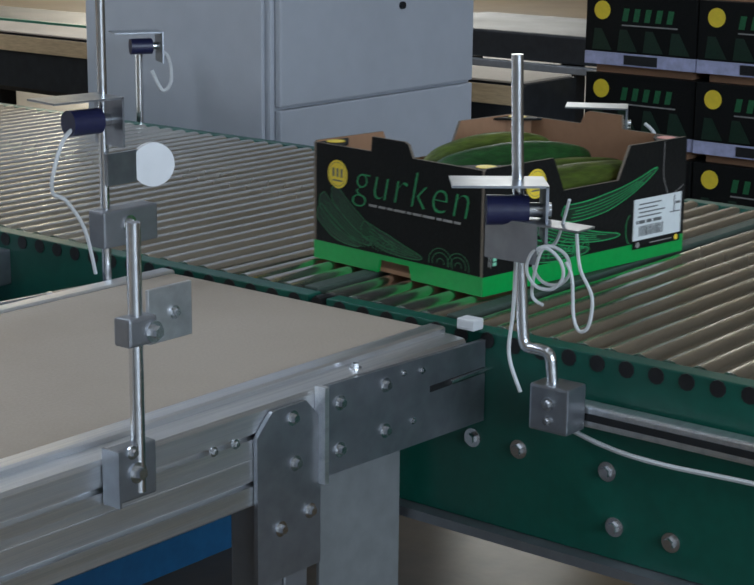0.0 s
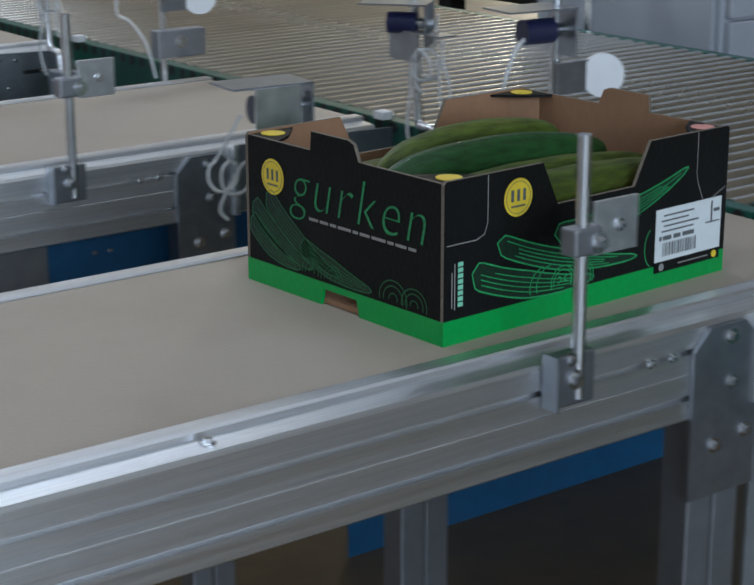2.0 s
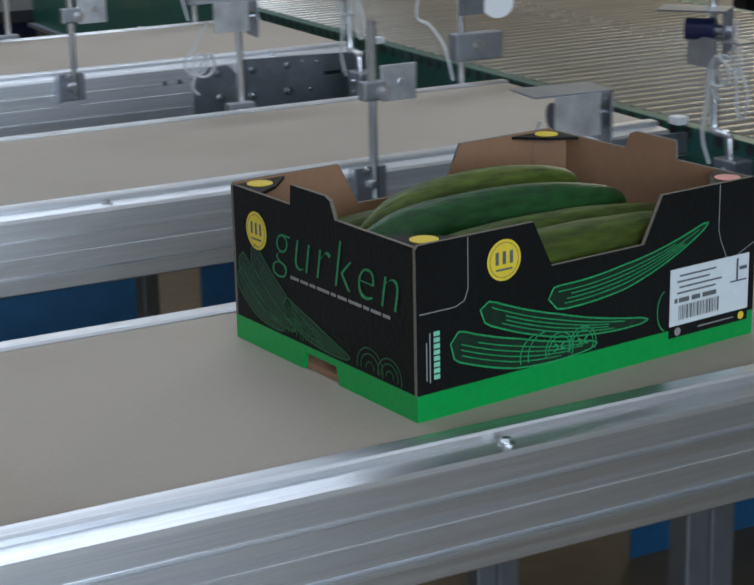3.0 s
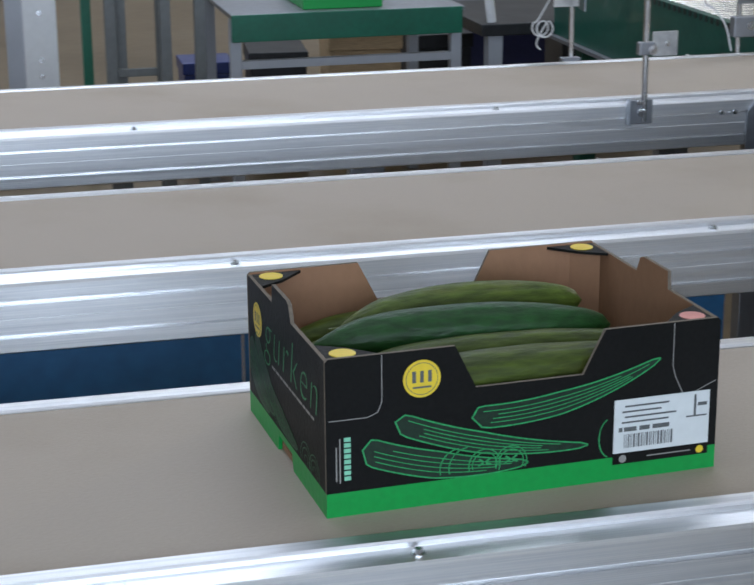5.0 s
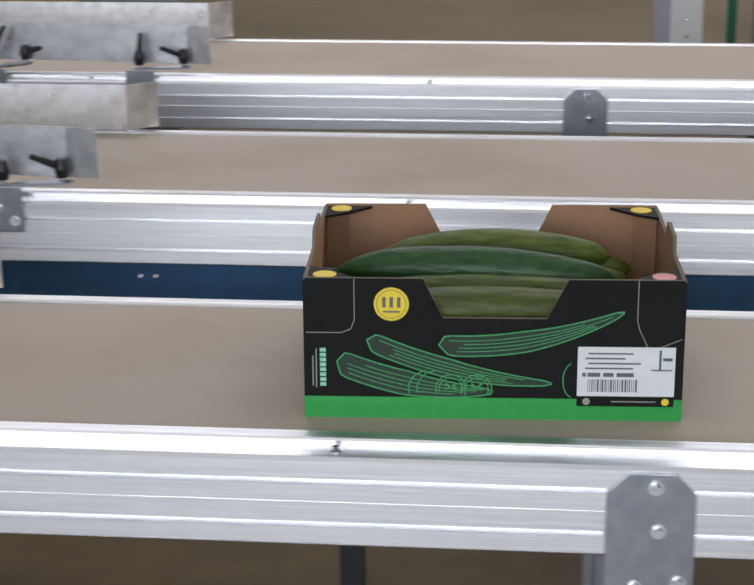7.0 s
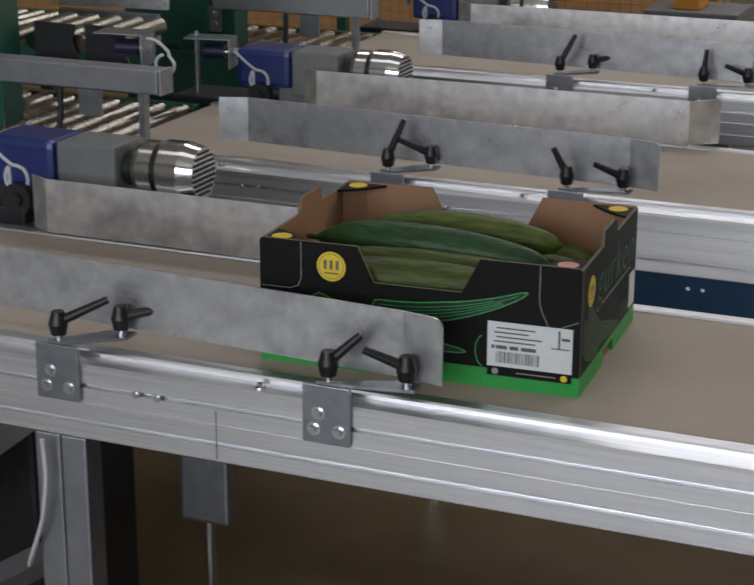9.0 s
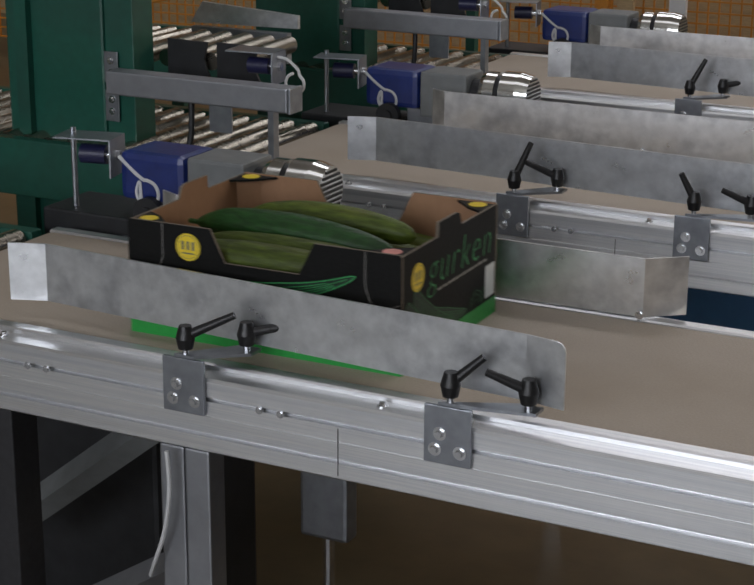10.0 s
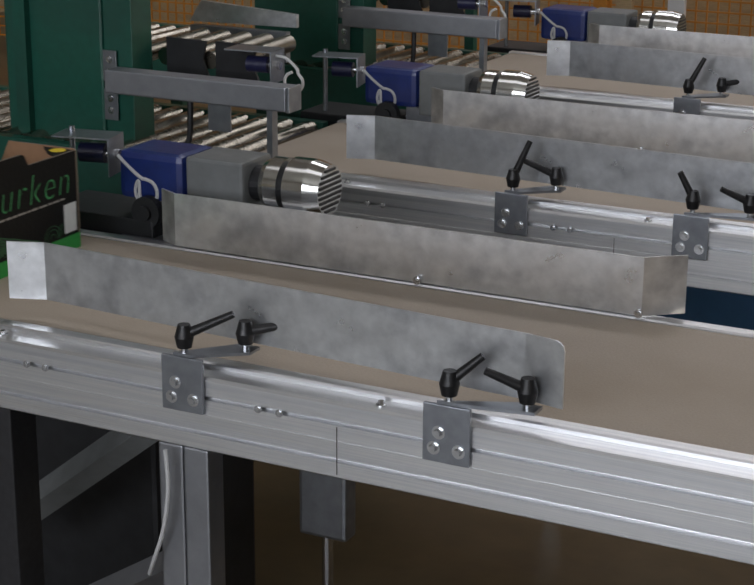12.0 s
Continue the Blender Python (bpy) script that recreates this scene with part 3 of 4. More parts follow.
def emblem(side, u, v, parent, r=0.0185):
    bm = bmesh.new()
    disc(side, u, v, r, 0.0006, bm)
    e = part("emblem", bm, YELLOW, parent, "round yellow printed emblem")
    bm = bmesh.new()
    ring = [(u + 0.84 * r * math.cos(0.2243994 * i), v + 0.84 * r * math.sin(0.2243994 * i)) for i in range(29)]
    bars(side, [(u + (q - 0.1) * r, u + (q + 0.1) * r, v - 0.2 * r, v + 0.42 * r) for q in (-0.42, 0.0, 0.42)] + [(u - 0.5 * r, u + 0.5 * r, v - 0.5 * r, v - 0.4 * r)], bm, 0.0009)
    ribbon(side, ring, 0.0006, bm, 0.0009)
    part("emblem_print", bm, GREY_INK, e)


def build_carton():
    c = thing("cucumber_carton", pose(0, 0, Z), "open black printed carton tray with bright green base band, holding cucumbers", "carton")
    t = 0.004
    for side, kind, length in (("front", "long", CL), ("back", "long", CL), ("left", "short", CW), ("right", "short", CW)):
        to3 = ON[side]
        ins = 0.0 if kind == "long" else 0.0042
        ol = [(min(max(u, ins), length - ins), v) for u, v in side_outline(kind)]
        bm = prism(ol, lambda u, v, d: to3(u, v, d - t), t)
        outer = Vector(to3(0, 0, 1)) - Vector(to3(0, 0, 0))
        bmesh.ops.recalc_face_normals(bm, faces=bm.faces[:])
        for f in bm.faces:
            f.material_index = 0 if f.normal.dot(outer) > 0.5 else (1 if f.normal.dot(outer) < -0.5 else 2)
        panel = part("panel", bm, (PRINT, KRAFT, CARD_EDGE), c, "black printed card panel, brown inside")
        if kind == "long":
            bo = [(0, 0), (length, 0), (length, BH), (0, BH)]
        else:
            bo = [(ins, 0), (0.40 * length, 0), (0.415 * length, 0.017), (0.585 * length, 0.017), (0.60 * length, 0), (length - ins, 0), (length - ins, BH), (ins, BH)]
        part("base_band", prism(bo, lambda u, v, d: to3(u, v, d - t), t), BAND, c, "bright green printed base band")
        lines, fill = bmesh.new(), []
        if kind == "long":
            drawn_cucumber(side, (0.143, 0.083), (0.336, 0.121), -0.013, 0.0115, lines, fill, 3)
            drawn_cucumber(side, (0.067, 0.088), (0.262, 0.041), -0.010, 0.0105, lines, fill, 5)
            drawn_cucumber(side, (0.035, 0.064), (0.20, 0.031), -0.009, 0.0135, lines, fill, 8)
            # cut slices with their seeds
            for cu, rr, a0, a1 in ((0.131, 0.020, 95, 200), (0.140, 0.020, 95, 200), (0.156, 0.016, -25, 206), (0.156, 0.0125, -25, 206), (0.183, 0.016, -25, 206), (0.183, 0.0125, -25, 206)):
                ribbon(side, [(cu + rr * math.cos(radians(a)), 0.034 + rr * math.sin(radians(a))) for a in range(a0, a1, 11)], 0.0011, lines)
            for cu in (0.156, 0.183):
                for a in (35, 145, 200, -20):
                    ribbon(side, [(cu + q * math.cos(radians(a)), 0.036 + q * math.sin(radians(a))) for q in (0.002, 0.0065)], 0.002, lines)
            ribbon(side, [(0.286 + 0.012 * math.cos(radians(a)), 0.045 + 0.02 * math.sin(radians(a))) for a in range(110, 255, 12)], 0.0012, lines)
            emblem(side, 0.093, 0.128, panel)
            gl = bmesh.new()
            ribbon(side, [(0.003, 0.096), (0.040, 0.096), (0.050, 0.100), (0.054, 0.110), (0.054, CH - 0.001)], 0.0009, gl)
            part("crease_line", gl, LINE, panel)
            gl = bmesh.new()
            ribbon(side, [(CL - 0.003, 0.092), (CL - 0.036, 0.078), (CL - 0.047, 0.101), (CL - 0.050, 0.112), (CL - 0.050, CH - 0.001)], 0.0009, gl)
            part("crease_line", gl, LINE, panel)
            tb = bmesh.new()
            bars(side, [(0.017, 0.0235, 0.036 + 0.0055 * i, 0.0402 + 0.0055 * i) for i in range(8)], tb, 0.0008)
            part("side_print", tb, surface("mint print", (0.25, 0.62, 0.42), 0.5), panel)
            tb = bmesh.new()
            bars(side, [(0.009, 0.0102, 0.036, 0.07), (0.0125, 0.0137, 0.034, 0.078)], tb, 0.0008)
            part("small_print", tb, LINE, panel)
            if side == "front":
                lab = part("paper_label", block(0.289, 0.391, -0.0015, -0.0006, 0.028, 0.083), PAPER, panel, "white barcode label")
                li = bmesh.new()
                rng = random.Random(4)
                x = 0.300
                while x < 0.352:
                    w = rng.choice((0.0007, 0.0012, 0.002))
                    bars(side, [(x, x + w, 0.033, 0.047)], li, 0.0019)
                    x += w + rng.choice((0.0009, 0.0013))
                bars(side, [(0.294, 0.298, 0.05, 0.0545), (0.2995, 0.313, 0.05, 0.0545), (0.316, 0.327, 0.05, 0.0545), (0.33, 0.348, 0.05, 0.0545)], li, 0.0019)
                for i, w in enumerate((0.05, 0.058, 0.042, 0.05)):
                    bars(side, [(0.297 + 0.003 * (i % 2), 0.297 + w, 0.0585 + 0.0055 * i, 0.0603 + 0.0055 * i)], li, 0.0019)
                bars(side, [(0.374, 0.3765, 0.058, 0.08), (0.378, 0.388, 0.068, 0.0715), (0.366, 0.388, 0.057, 0.0585)], li, 0.0019)
                part("label_print", li, GREY_INK, lab)
                st = part("label_strip", block(0.289, 0.391, -0.0014, -0.0006, 0.0165, 0.0278), PRINT, panel, "black strip under the label")
                sd = bmesh.new()
                disc(side, 0.299, 0.022, 0.004, 0.0019, sd, 16)
                bars(side, [(0.325, 0.372, 0.0215, 0.0228)], sd, 0.0019)
                part("strip_print", sd, LINE, st)
                sd = bmesh.new()
                disc(side, 0.382, 0.022, 0.004, 0.0019, sd, 16)
                part("strip_dot", sd, YELLOW, st)
        else:
            w = CW
            for k, (u0, v0, u1, v1, bend) in enumerate(((0.035, 0.098, 0.15, 0.035, -0.01), (0.012, 0.085, 0.11, 0.034, -0.008), (0.008, 0.068, 0.09, 0.03, -0.008), (0.09, 0.055, 0.20, 0.031, -0.004))):
                drawn_cucumber(side, (u0, v0), (u1, v1), bend, 0.011, lines, fill, 20 + k)
            for cu, rr in ((0.108, 0.015), (0.142, 0.014), (0.232, 0.02), (0.262, 0.018)):
                for q in (rr, rr * 0.7, rr * 0.3):
                    ribbon(side, [(cu + q * math.cos(radians(a)), BH + 0.007 + q * math.sin(radians(a)) * 0.9) for a in range(-15, 200, 12)], 0.0012, lines)
            emblem(side, 0.046, 0.117, panel)
            if side == "right":
                part("paper_label", block(CL + 0.0006, CL + 0.0015, 0.262, 0.292, 0.030, 0.075), PAPER, panel, "small white label")
            word("gurken", side, 0.074, 0.095, 0.068, INK_TEXT, panel, 0.2, -0.02, 0.98)
            wl = bmesh.new()
            rng = random.Random(9)
            x = 0.105
            while x < 0.262:
                d = rng.uniform(0.008, 0.022)
                bars(side, [(x, min(x + d, 0.265), 0.0835, 0.0865)], wl, 0.0008)
                x += d + 0.0025
            part("sub_print", wl, LINE, panel)
        for face in fill:
            part("drawing_fill", face, INK_DIM, panel)
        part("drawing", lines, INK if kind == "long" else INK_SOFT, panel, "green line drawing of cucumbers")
    part("bottom", block(0.0045, CL - 0.0045, 0.0045, CW - 0.0045, 0.001, 0.006), KRAFT, c)
    # folded corner flaps with printed discs
    for k, (sx, sy) in enumerate(((0, 0), (1, 0), (0, 1), (1, 1))):
        x, y, dx, dy = sx * CL, sy * CW, 1 - 2 * sx, 1 - 2 * sy
        tri = [(x + dx * 0.0045, y + dy * 0.0045), (x + dx * 0.058, y + dy * 0.0045), (x + dx * 0.03, y + dy * 0.034), (x + dx * 0.0045, y + dy * 0.05)]
        fl = part("corner_flap", prism(tri, lambda u, v, d: (u, v, CH - 0.005 + d), 0.003), (PRINT), c, "folded black corner flap")
        cx, cy = x + dx * 0.022, y + dy * 0.018
        part("flap_disc", rod((cx, cy, CH - 0.0018), (cx, cy, CH - 0.0012), 0.0125, 22), PINK if sx and not sy else YELLOW, fl)
        part("corner_post", prism([(x + dx * 0.0045, y + dy * 0.0045), (x + dx * 0.03, y + dy * 0.0045), (x + dx * 0.0045, y + dy * 0.03)], lambda u, v, d: (u, v, 0.0065 + d), CH - 0.0125), KRAFT, c)
    return c


INK_TEXT = surface("hand-drawn green ink", (0.03, 0.26, 0.085), 0.5, 0.0, 300, 0.3)
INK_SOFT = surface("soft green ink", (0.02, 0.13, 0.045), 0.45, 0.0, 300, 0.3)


def build_cucumber(length, radius, bend, seed):
    """A ridged cucumber along x, its middle bowed, tapering to the stem."""
    rng = random.Random(seed)
    bm = bmesh.new()
    seg, n = 20, 34
    rings = []
    ph = rng.random() * 6
    for i in range(n + 1):
        s = i / n
        prof = (1 - (2 * s - 1) ** 6) ** 0.55 * (0.80 + 0.20 * math.sin(math.pi * min(1, s * 1.15)))
        if s < 0.16:
            prof *= 0.55 + 0.45 * (s / 0.16) ** 0.7
        x, z = (s - 0.5) * length, 0.0
        y = bend * (1 - (2 * s - 1) ** 2)
        ring = []
        for k in range(seg):
            a = 2 * math.pi * k / seg
            r = radius * max(prof, 0.02) * (1 + 0.028 * math.cos(5 * a + ph) + 0.03 * noise.noise((x * 22 + seed, a * 2.0, 0.3)) * 1.0)
            ring.append(bm.verts.new((x, y + r * math.cos(a), z + r * math.sin(a))))
        rings.append(ring)
    for a, b in zip(rings, rings[1:]):
        for k in range(seg):
            bm.faces.new((a[k], a[(k + 1) % seg], b[(k + 1) % seg], b[k]))
    bm.faces.new(rings[0][::-1]), bm.faces.new(rings[-1])
    rod((-length / 2 - 0.01, 0, 0), (-length / 2 + 0.006, 0, 0), 0.0035, 8, bm)
    ob = part("cucumber", bm, CUKE if seed == 5 else CUKE_OLIVE, None, "", True)
    return tagged(ob, "long dark green cucumber lying in the carton", "cucumber", "cucumbers in the carton")


# length, radius, bend, and its pose in the carton
CUCUMBERS = [(0.335, 0.024, 0.006, (0.20, 0.034, 0.106, 60, 0, 1)), (0.335, 0.0235, 0.006, (0.205, 0.083, 0.106, 50, 0, -1)), (0.33, 0.023, 0.004, (0.21, 0.160, 0.088, 0, 0, 1)),
             (0.335, 0.024, -0.004, (0.195, 0.215, 0.088, 0, 0, 0)), (0.335, 0.023, 0.005, (0.2, 0.264, 0.088, 0, 0, -1)),
             (0.315, 0.0245, 0.009, (0.180, 0.122, 0.122, 72, 0.5, -3)), (0.27, 0.0235, 0.010, (0.200, 0.180, 0.125, 70, -1, 1)),
             (0.33, 0.024, 0.0, (0.2, 0.05, 0.060, 0, 0, 1)), (0.33, 0.024, 0.0, (0.2, 0.10, 0.058, 0, 0, 1)), (0.33, 0.024, 0.0, (0.2, 0.07, 0.031, 0, 0, 0)), (0.33, 0.024, 0.0, (0.2, 0.15, 0.040, 0, 0, 1)), (0.33, 0.024, 0.0, (0.2, 0.225, 0.04, 0, 0, -1))]
CARTON_ROWS = [
    (0.0, pose(2.123, -0.006, Z, 0, 0, -7.0)),
    (0.5, pose(1.989, 0.003, Z, 0, 0, -3.3)),
    (1.0, pose(1.720, 0.001, Z, 0, 0, 0.3)),
    (1.5, pose(1.543, 0.001, Z, 0, 0, 1.7)),
    (2.0, pose(1.379, -0.012, Z, 0, 0, 3.3)),
    (2.5, pose(1.186, -0.007, Z, 0, 0, 4.6)),
    (3.0, pose(1.039, -0.009, Z, 0, 0, 6.8)),
    (3.5, pose(0.851, 0.005, Z, 0, 0, 9.3)),
    (5.5, pose(0.117, 0.009, Z, 0, 0, 2.4)),
    (6.0, pose(-0.065, 0.006, Z, 0, 0, 3.2)),
    (6.5, pose(-0.254, 0.007, Z, 0, 0, 3.0)),
    (7.0, pose(-0.439, 0.004, Z, 0, 0, 2.5)),
    (7.5, pose(-0.620, 0.007, Z, 0, 0, 3.5)),
    (9.5, pose(-1.339, 0.003, Z, 0, 0, 3.0)),
    (10.0, pose(-1.533, 0.009, Z, 0, 0, 0.8)),
    (10.5, pose(-1.709, 0.008, Z, 0, 0, -0.2)),
    (11.0, pose(-1.890, 0.006, Z, 0, 0, 0.2)),
    (11.5, pose(-2.065, 0.006, Z, 0, 0, 0.7)),
    (12.0, pose(-2.233, 0.006, Z, 0, 0, 0.7)),
]


# ---- build ----
hall()
# frames round the two added lamps; the walls behind have no openings
for k, (name, eye, target, sx, sy, watts, colour) in enumerate(WALL_LAMPS[:2]):
    lamp_frame("window_%d" % (k + 1), look(eye, target) @ pose(0, 0, 0, 180), sx, sy, "white steel frame added round an unseen wall lamp")
conveyor = build_conveyor()
near_guide, far_guide = build_near_guide(), build_far_guide()
post, far_sensor, near_sensor, belt_sensor = build_reflector_post(), build_far_sensor(), build_near_sensor(), build_belt_sensor()
for lane in (1, 2):
    for ob in (conveyor, far_guide, post, far_sensor, belt_sensor, near_sensor):
        copy_thing(ob, pose(0.035 * (ob is near_sensor) - 0.03 * (lane == 2) - 0.07 * (lane == 2 and ob is not conveyor and ob is not far_guide), PITCH * lane, Z))
near_guide_turns = {1: ((60, 60, 207, 25), (200, 62, 207, 25)), 2: ((40, 60, 27, 10), (90, 70, 207, 22))}
for lane, turns in near_guide_turns.items():
    build_near_guide(turns, clamps=(-1.352, -1.034)).matrix_world = pose(0, PITCH * lane, Z)
roller_conveyor()
white_blocks()
carton = build_carton()
cucumbers = [(build_cucumber(a, b, c, i), pose(*p)) for i, (a, b, c, p) in enumerate(CUCUMBERS)]


# ---- space behind the cross rollers ----
def cabinet():
    c = thing("control_cabinet", pose(3.06, 1.19, 0), "tall pale grey sheet steel cabinet behind the rollers", "cabinet")
    part("body", block(0, 0.68, 0, 0.54, 0.08, 1.95, 0.006), CABINET, c)
    part("door", block(0.012, 0.668, -0.018, -0.001, 0.10, Z + 0.02, 0.004, bm=block(0.012, 0.668, -0.018, -0.001, Z + 0.026, 1.93, 0.004)), CABINET, c, "pale blue-grey door leaves")
    part("side_sheet", block(-0.012, -0.001, 0.012, 0.528, 0.10, 1.93, 0.003), CABINET, c)
    part("plinth", block(0.01, 0.67, 0.01, 0.53, 0, 0.079), DARK, c)
    part("lock", rod((0.40, -0.019, 0.96), (0.40, -0.026, 0.96), 0.008, 12), DARK, c)


def cabinet_sensor():
    s = thing("light_barrier", pose(2.93, 1.43, Z), "small navy sensor on a bent rod before the cabinet", "light barrier")
    part("rod", rod((0, 0, -0.1), (0, 0, 0.13), 0.008, 12), STEEL, s, "", True)
    sensor_head(s, (0.01, -0.01, 0.14), -30)
    part("cable", hose([(0.03, 0, 0.14), (0.06, -0.02, 0.12), (0.06, -0.03, 0.07), (0.045, -0.02, 0.05), (0.035, 0, 0.09)], 0.004, 6), CABLE, s, "", True)
    part("base", block(-0.02, 0.02, -0.02, 0.02, -0.13, -0.1), ZINC, s)


def far_roller_sensor():
    s = thing("light_barrier", pose(2.90, 0.30, Z), "navy sensor under a zinc roof beside the rollers", "light barrier")
    part("rod", rod((0, 0.02, -0.1), (0, 0.02, 0.1), 0.006, 12), STEEL, s, "", True)
    sensor_head(s, (0.0, 0.0, 0.095), -60)
    part("cable", hose([(0.03, -0.05, 0.1), (0.03, -0.07, 0.08), (0.02, -0.07, 0.03), (0.0, -0.02, 0.0), (0, 0.015, -0.03)], 0.003, 6), CABLE, s, "", True)
    part("base", block(-0.015, 0.015, 0, 0.04, -0.13, -0.1), ZINC, s)


PALE_BAND = surface("pale lilac print", (0.42, 0.43, 0.62), 0.5)


def stacked_carton():
    c = thing("stacked_carton", pose(0, 0, 0), "closed stack carton, black print with pale base band and yellow emblem", "carton", "stacked cartons")
    w, l, h = 0.30, 0.40, 0.165
    part("body", block(0, l, 0, w, 0.03, h, 0.002), PRINT, c)
    part("base_band", block(-0.0005, l + 0.0005, -0.0005, w + 0.0005, 0, 0.0298, 0.001), PALE_BAND, c, "pale lilac base band")
    part("hand_hole", block(-0.0025, -0.0008, 0.10, 0.19, 0.004, 0.026), BLACK, c)
    part("emblem", rod((-0.0006, w - 0.045, 0.128), (-0.0014, w - 0.045, 0.128), 0.022, 24), YELLOW, c, "round yellow emblem")
    bm = bmesh.new()
    for k in range(5):
        v = [bm.verts.new((-0.0012, y, z)) for y, z in ((0.20 - 0.03 * k, 0.105), (0.185 - 0.03 * k, 0.105), (0.180 - 0.03 * k, 0.135), (0.195 - 0.03 * k, 0.135))]
        bm.faces.new(v)
    part("side_print", bm, INK_SOFT, c)
    bm = bmesh.new()
    for k in range(4):
        v = [bm.verts.new((-0.0012, y, z)) for y, z in ((0.28 - 0.07 * k, 0.035), (0.225 - 0.07 * k, 0.035), (0.255 - 0.07 * k, 0.085), (0.275 - 0.07 * k, 0.085))]
        bm.faces.new(v)
    part("leaf_print", bm, INK_DIM, c)
    part("print_rule", block(-0.0014, -0.0006, 0.05, 0.20, 0.094, 0.097), LINE, c)
    return c


def carton_stack():
    p = thing("pallet", pose(4.02, -0.3, 0), "wooden pallet under the stacked cartons", "pallet")
    for k in range(6):
        part("deck_board", block(0, 1.2, 0.02 + k * 0.24, 0.2 + k * 0.24, 0.036, 0.05, 0.002), TIMBER, p)
    for x in (0.0, 0.55, 1.1):
        part("bearer", block(x, x + 0.1, 0.02, 1.4, 0.0, 0.0355), TIMBER, p)
    first = stacked_carton()
    base = 0.052
    jit = random.Random(12)
    spots = [(4.06 + jit.uniform(-0.008, 0.008), 0.78 - 0.304 * c, base + 0.186 * r, c) for r in range(5) for c in range(3)]
    for k, (x, y, z, _) in enumerate(spots):
        m = pose(x, y, z, 0, 0, jit.uniform(-1, 1))
        if k:
            copy_thing(first, m)
        else:
            first.matrix_world = m
    bm = bmesh.new()
    for x, y, z, _ in spots:
        block(x + 0.02, x + 0.36, y + 0.02, y + 0.28, z + 0.1653, z + 0.1857, bm=bm)
    tagged(part("stacking_collar", bm, KRAFT), "brown card collars between the stacked cartons", "card collar", kind="stuff")


def far_line():
    """A long low conveyor line across the hall behind the cross rollers."""
    f = thing("far_conveyor", pose(6.2, 0, 0), "long grey and green conveyor line across the hall", "conveyor")
    part("bed", block(0, 0.7, 3.4, 9, 0.36, 0.46, 0.01), DARK, f)
    part("raised_bed", block(0, 0.7, -3, 3.395, 0.51, 0.62, 0.01), DARK, f, "dark raised conveyor bed")
    part("green_beam", block(-0.04, -0.001, 3.4, 9, 0.40, 0.49, 0.004), GREEN_LIGHT, f, "green enamelled beam")
    part("light_edge", block(-0.04, -0.001, -3, 3.39, 0.478, 0.506, 0.003), ALU_DULL, f)
    for y in (-2.5, 0, 2.5, 5, 7.5):
        for x in (0.05, 0.58):
            part("leg", block(x, x + 0.07, y, y + 0.07, 0, 0.509 if y < 3 else 0.359), DARK, f)


def brown_line():
    f = thing("far_belt_conveyor", pose(3.80, 0, Z), "brown belt conveyor with dark rounded edge behind the cabinet", "conveyor")
    ol = [(0.0, -0.14), (0.015, -0.155), (0.24, -0.155), (0.24, 0.012), (0.03, 0.012), (0.012, 0.0), (0.0, -0.03)]
    part("bed", prism(ol, lambda u, v, d: (u, 1.09 + d, v), 2.2), DARK, f, "dark steel bed")
    part("belt", block(0.02, 0.235, 1.10, 3.28, 0.0125, 0.018, 0.002), BELT, f)
    part("edge_strip", block(-0.006, -0.001, 1.10, 3.28, -0.035, 0.010, 0.001), TIMBER, f, "brown edge strip")
    for y in (1.3, 3.0):
        part("leg", block(0.05, 0.11, y, y + 0.06, -Z, -0.156), DARK, f)


def blue_skirt():
    b = thing("blue_panel", pose(0, 0, 0), "blue painted sheet skirt under the second conveyor", "sheet panel")
    for x, w in ((-1.90, 0.757), (-1.14, 0.757), (-0.38, 0.757), (0.38, 0.762), (1.237, 0.74), (1.98, 0.78)):
        part("panel", block(x, x + w, 0.967, 0.971, 0.0 if x > 1.5 else Z - 0.46, Z - 0.112, 0.001), BLUE, b)
        for dx in (0.30, 0.325):
            bolt(b, (x + dx, 0.967, Z - 0.15), (0, -1, 0), 0.0025, "rivet")
    part("cover_strip", block(1.36, 1.46, 0.958, 0.966, Z - 0.46, Z - 0.112, 0.001), ALU_DULL, b, "grey cover strip")
    for x in (-0.5, 0.9, 2.1):
        part("stand", block(x - 0.02, x + 0.02, 0.973, 1.012, 0, Z - 0.13), DARK, b)


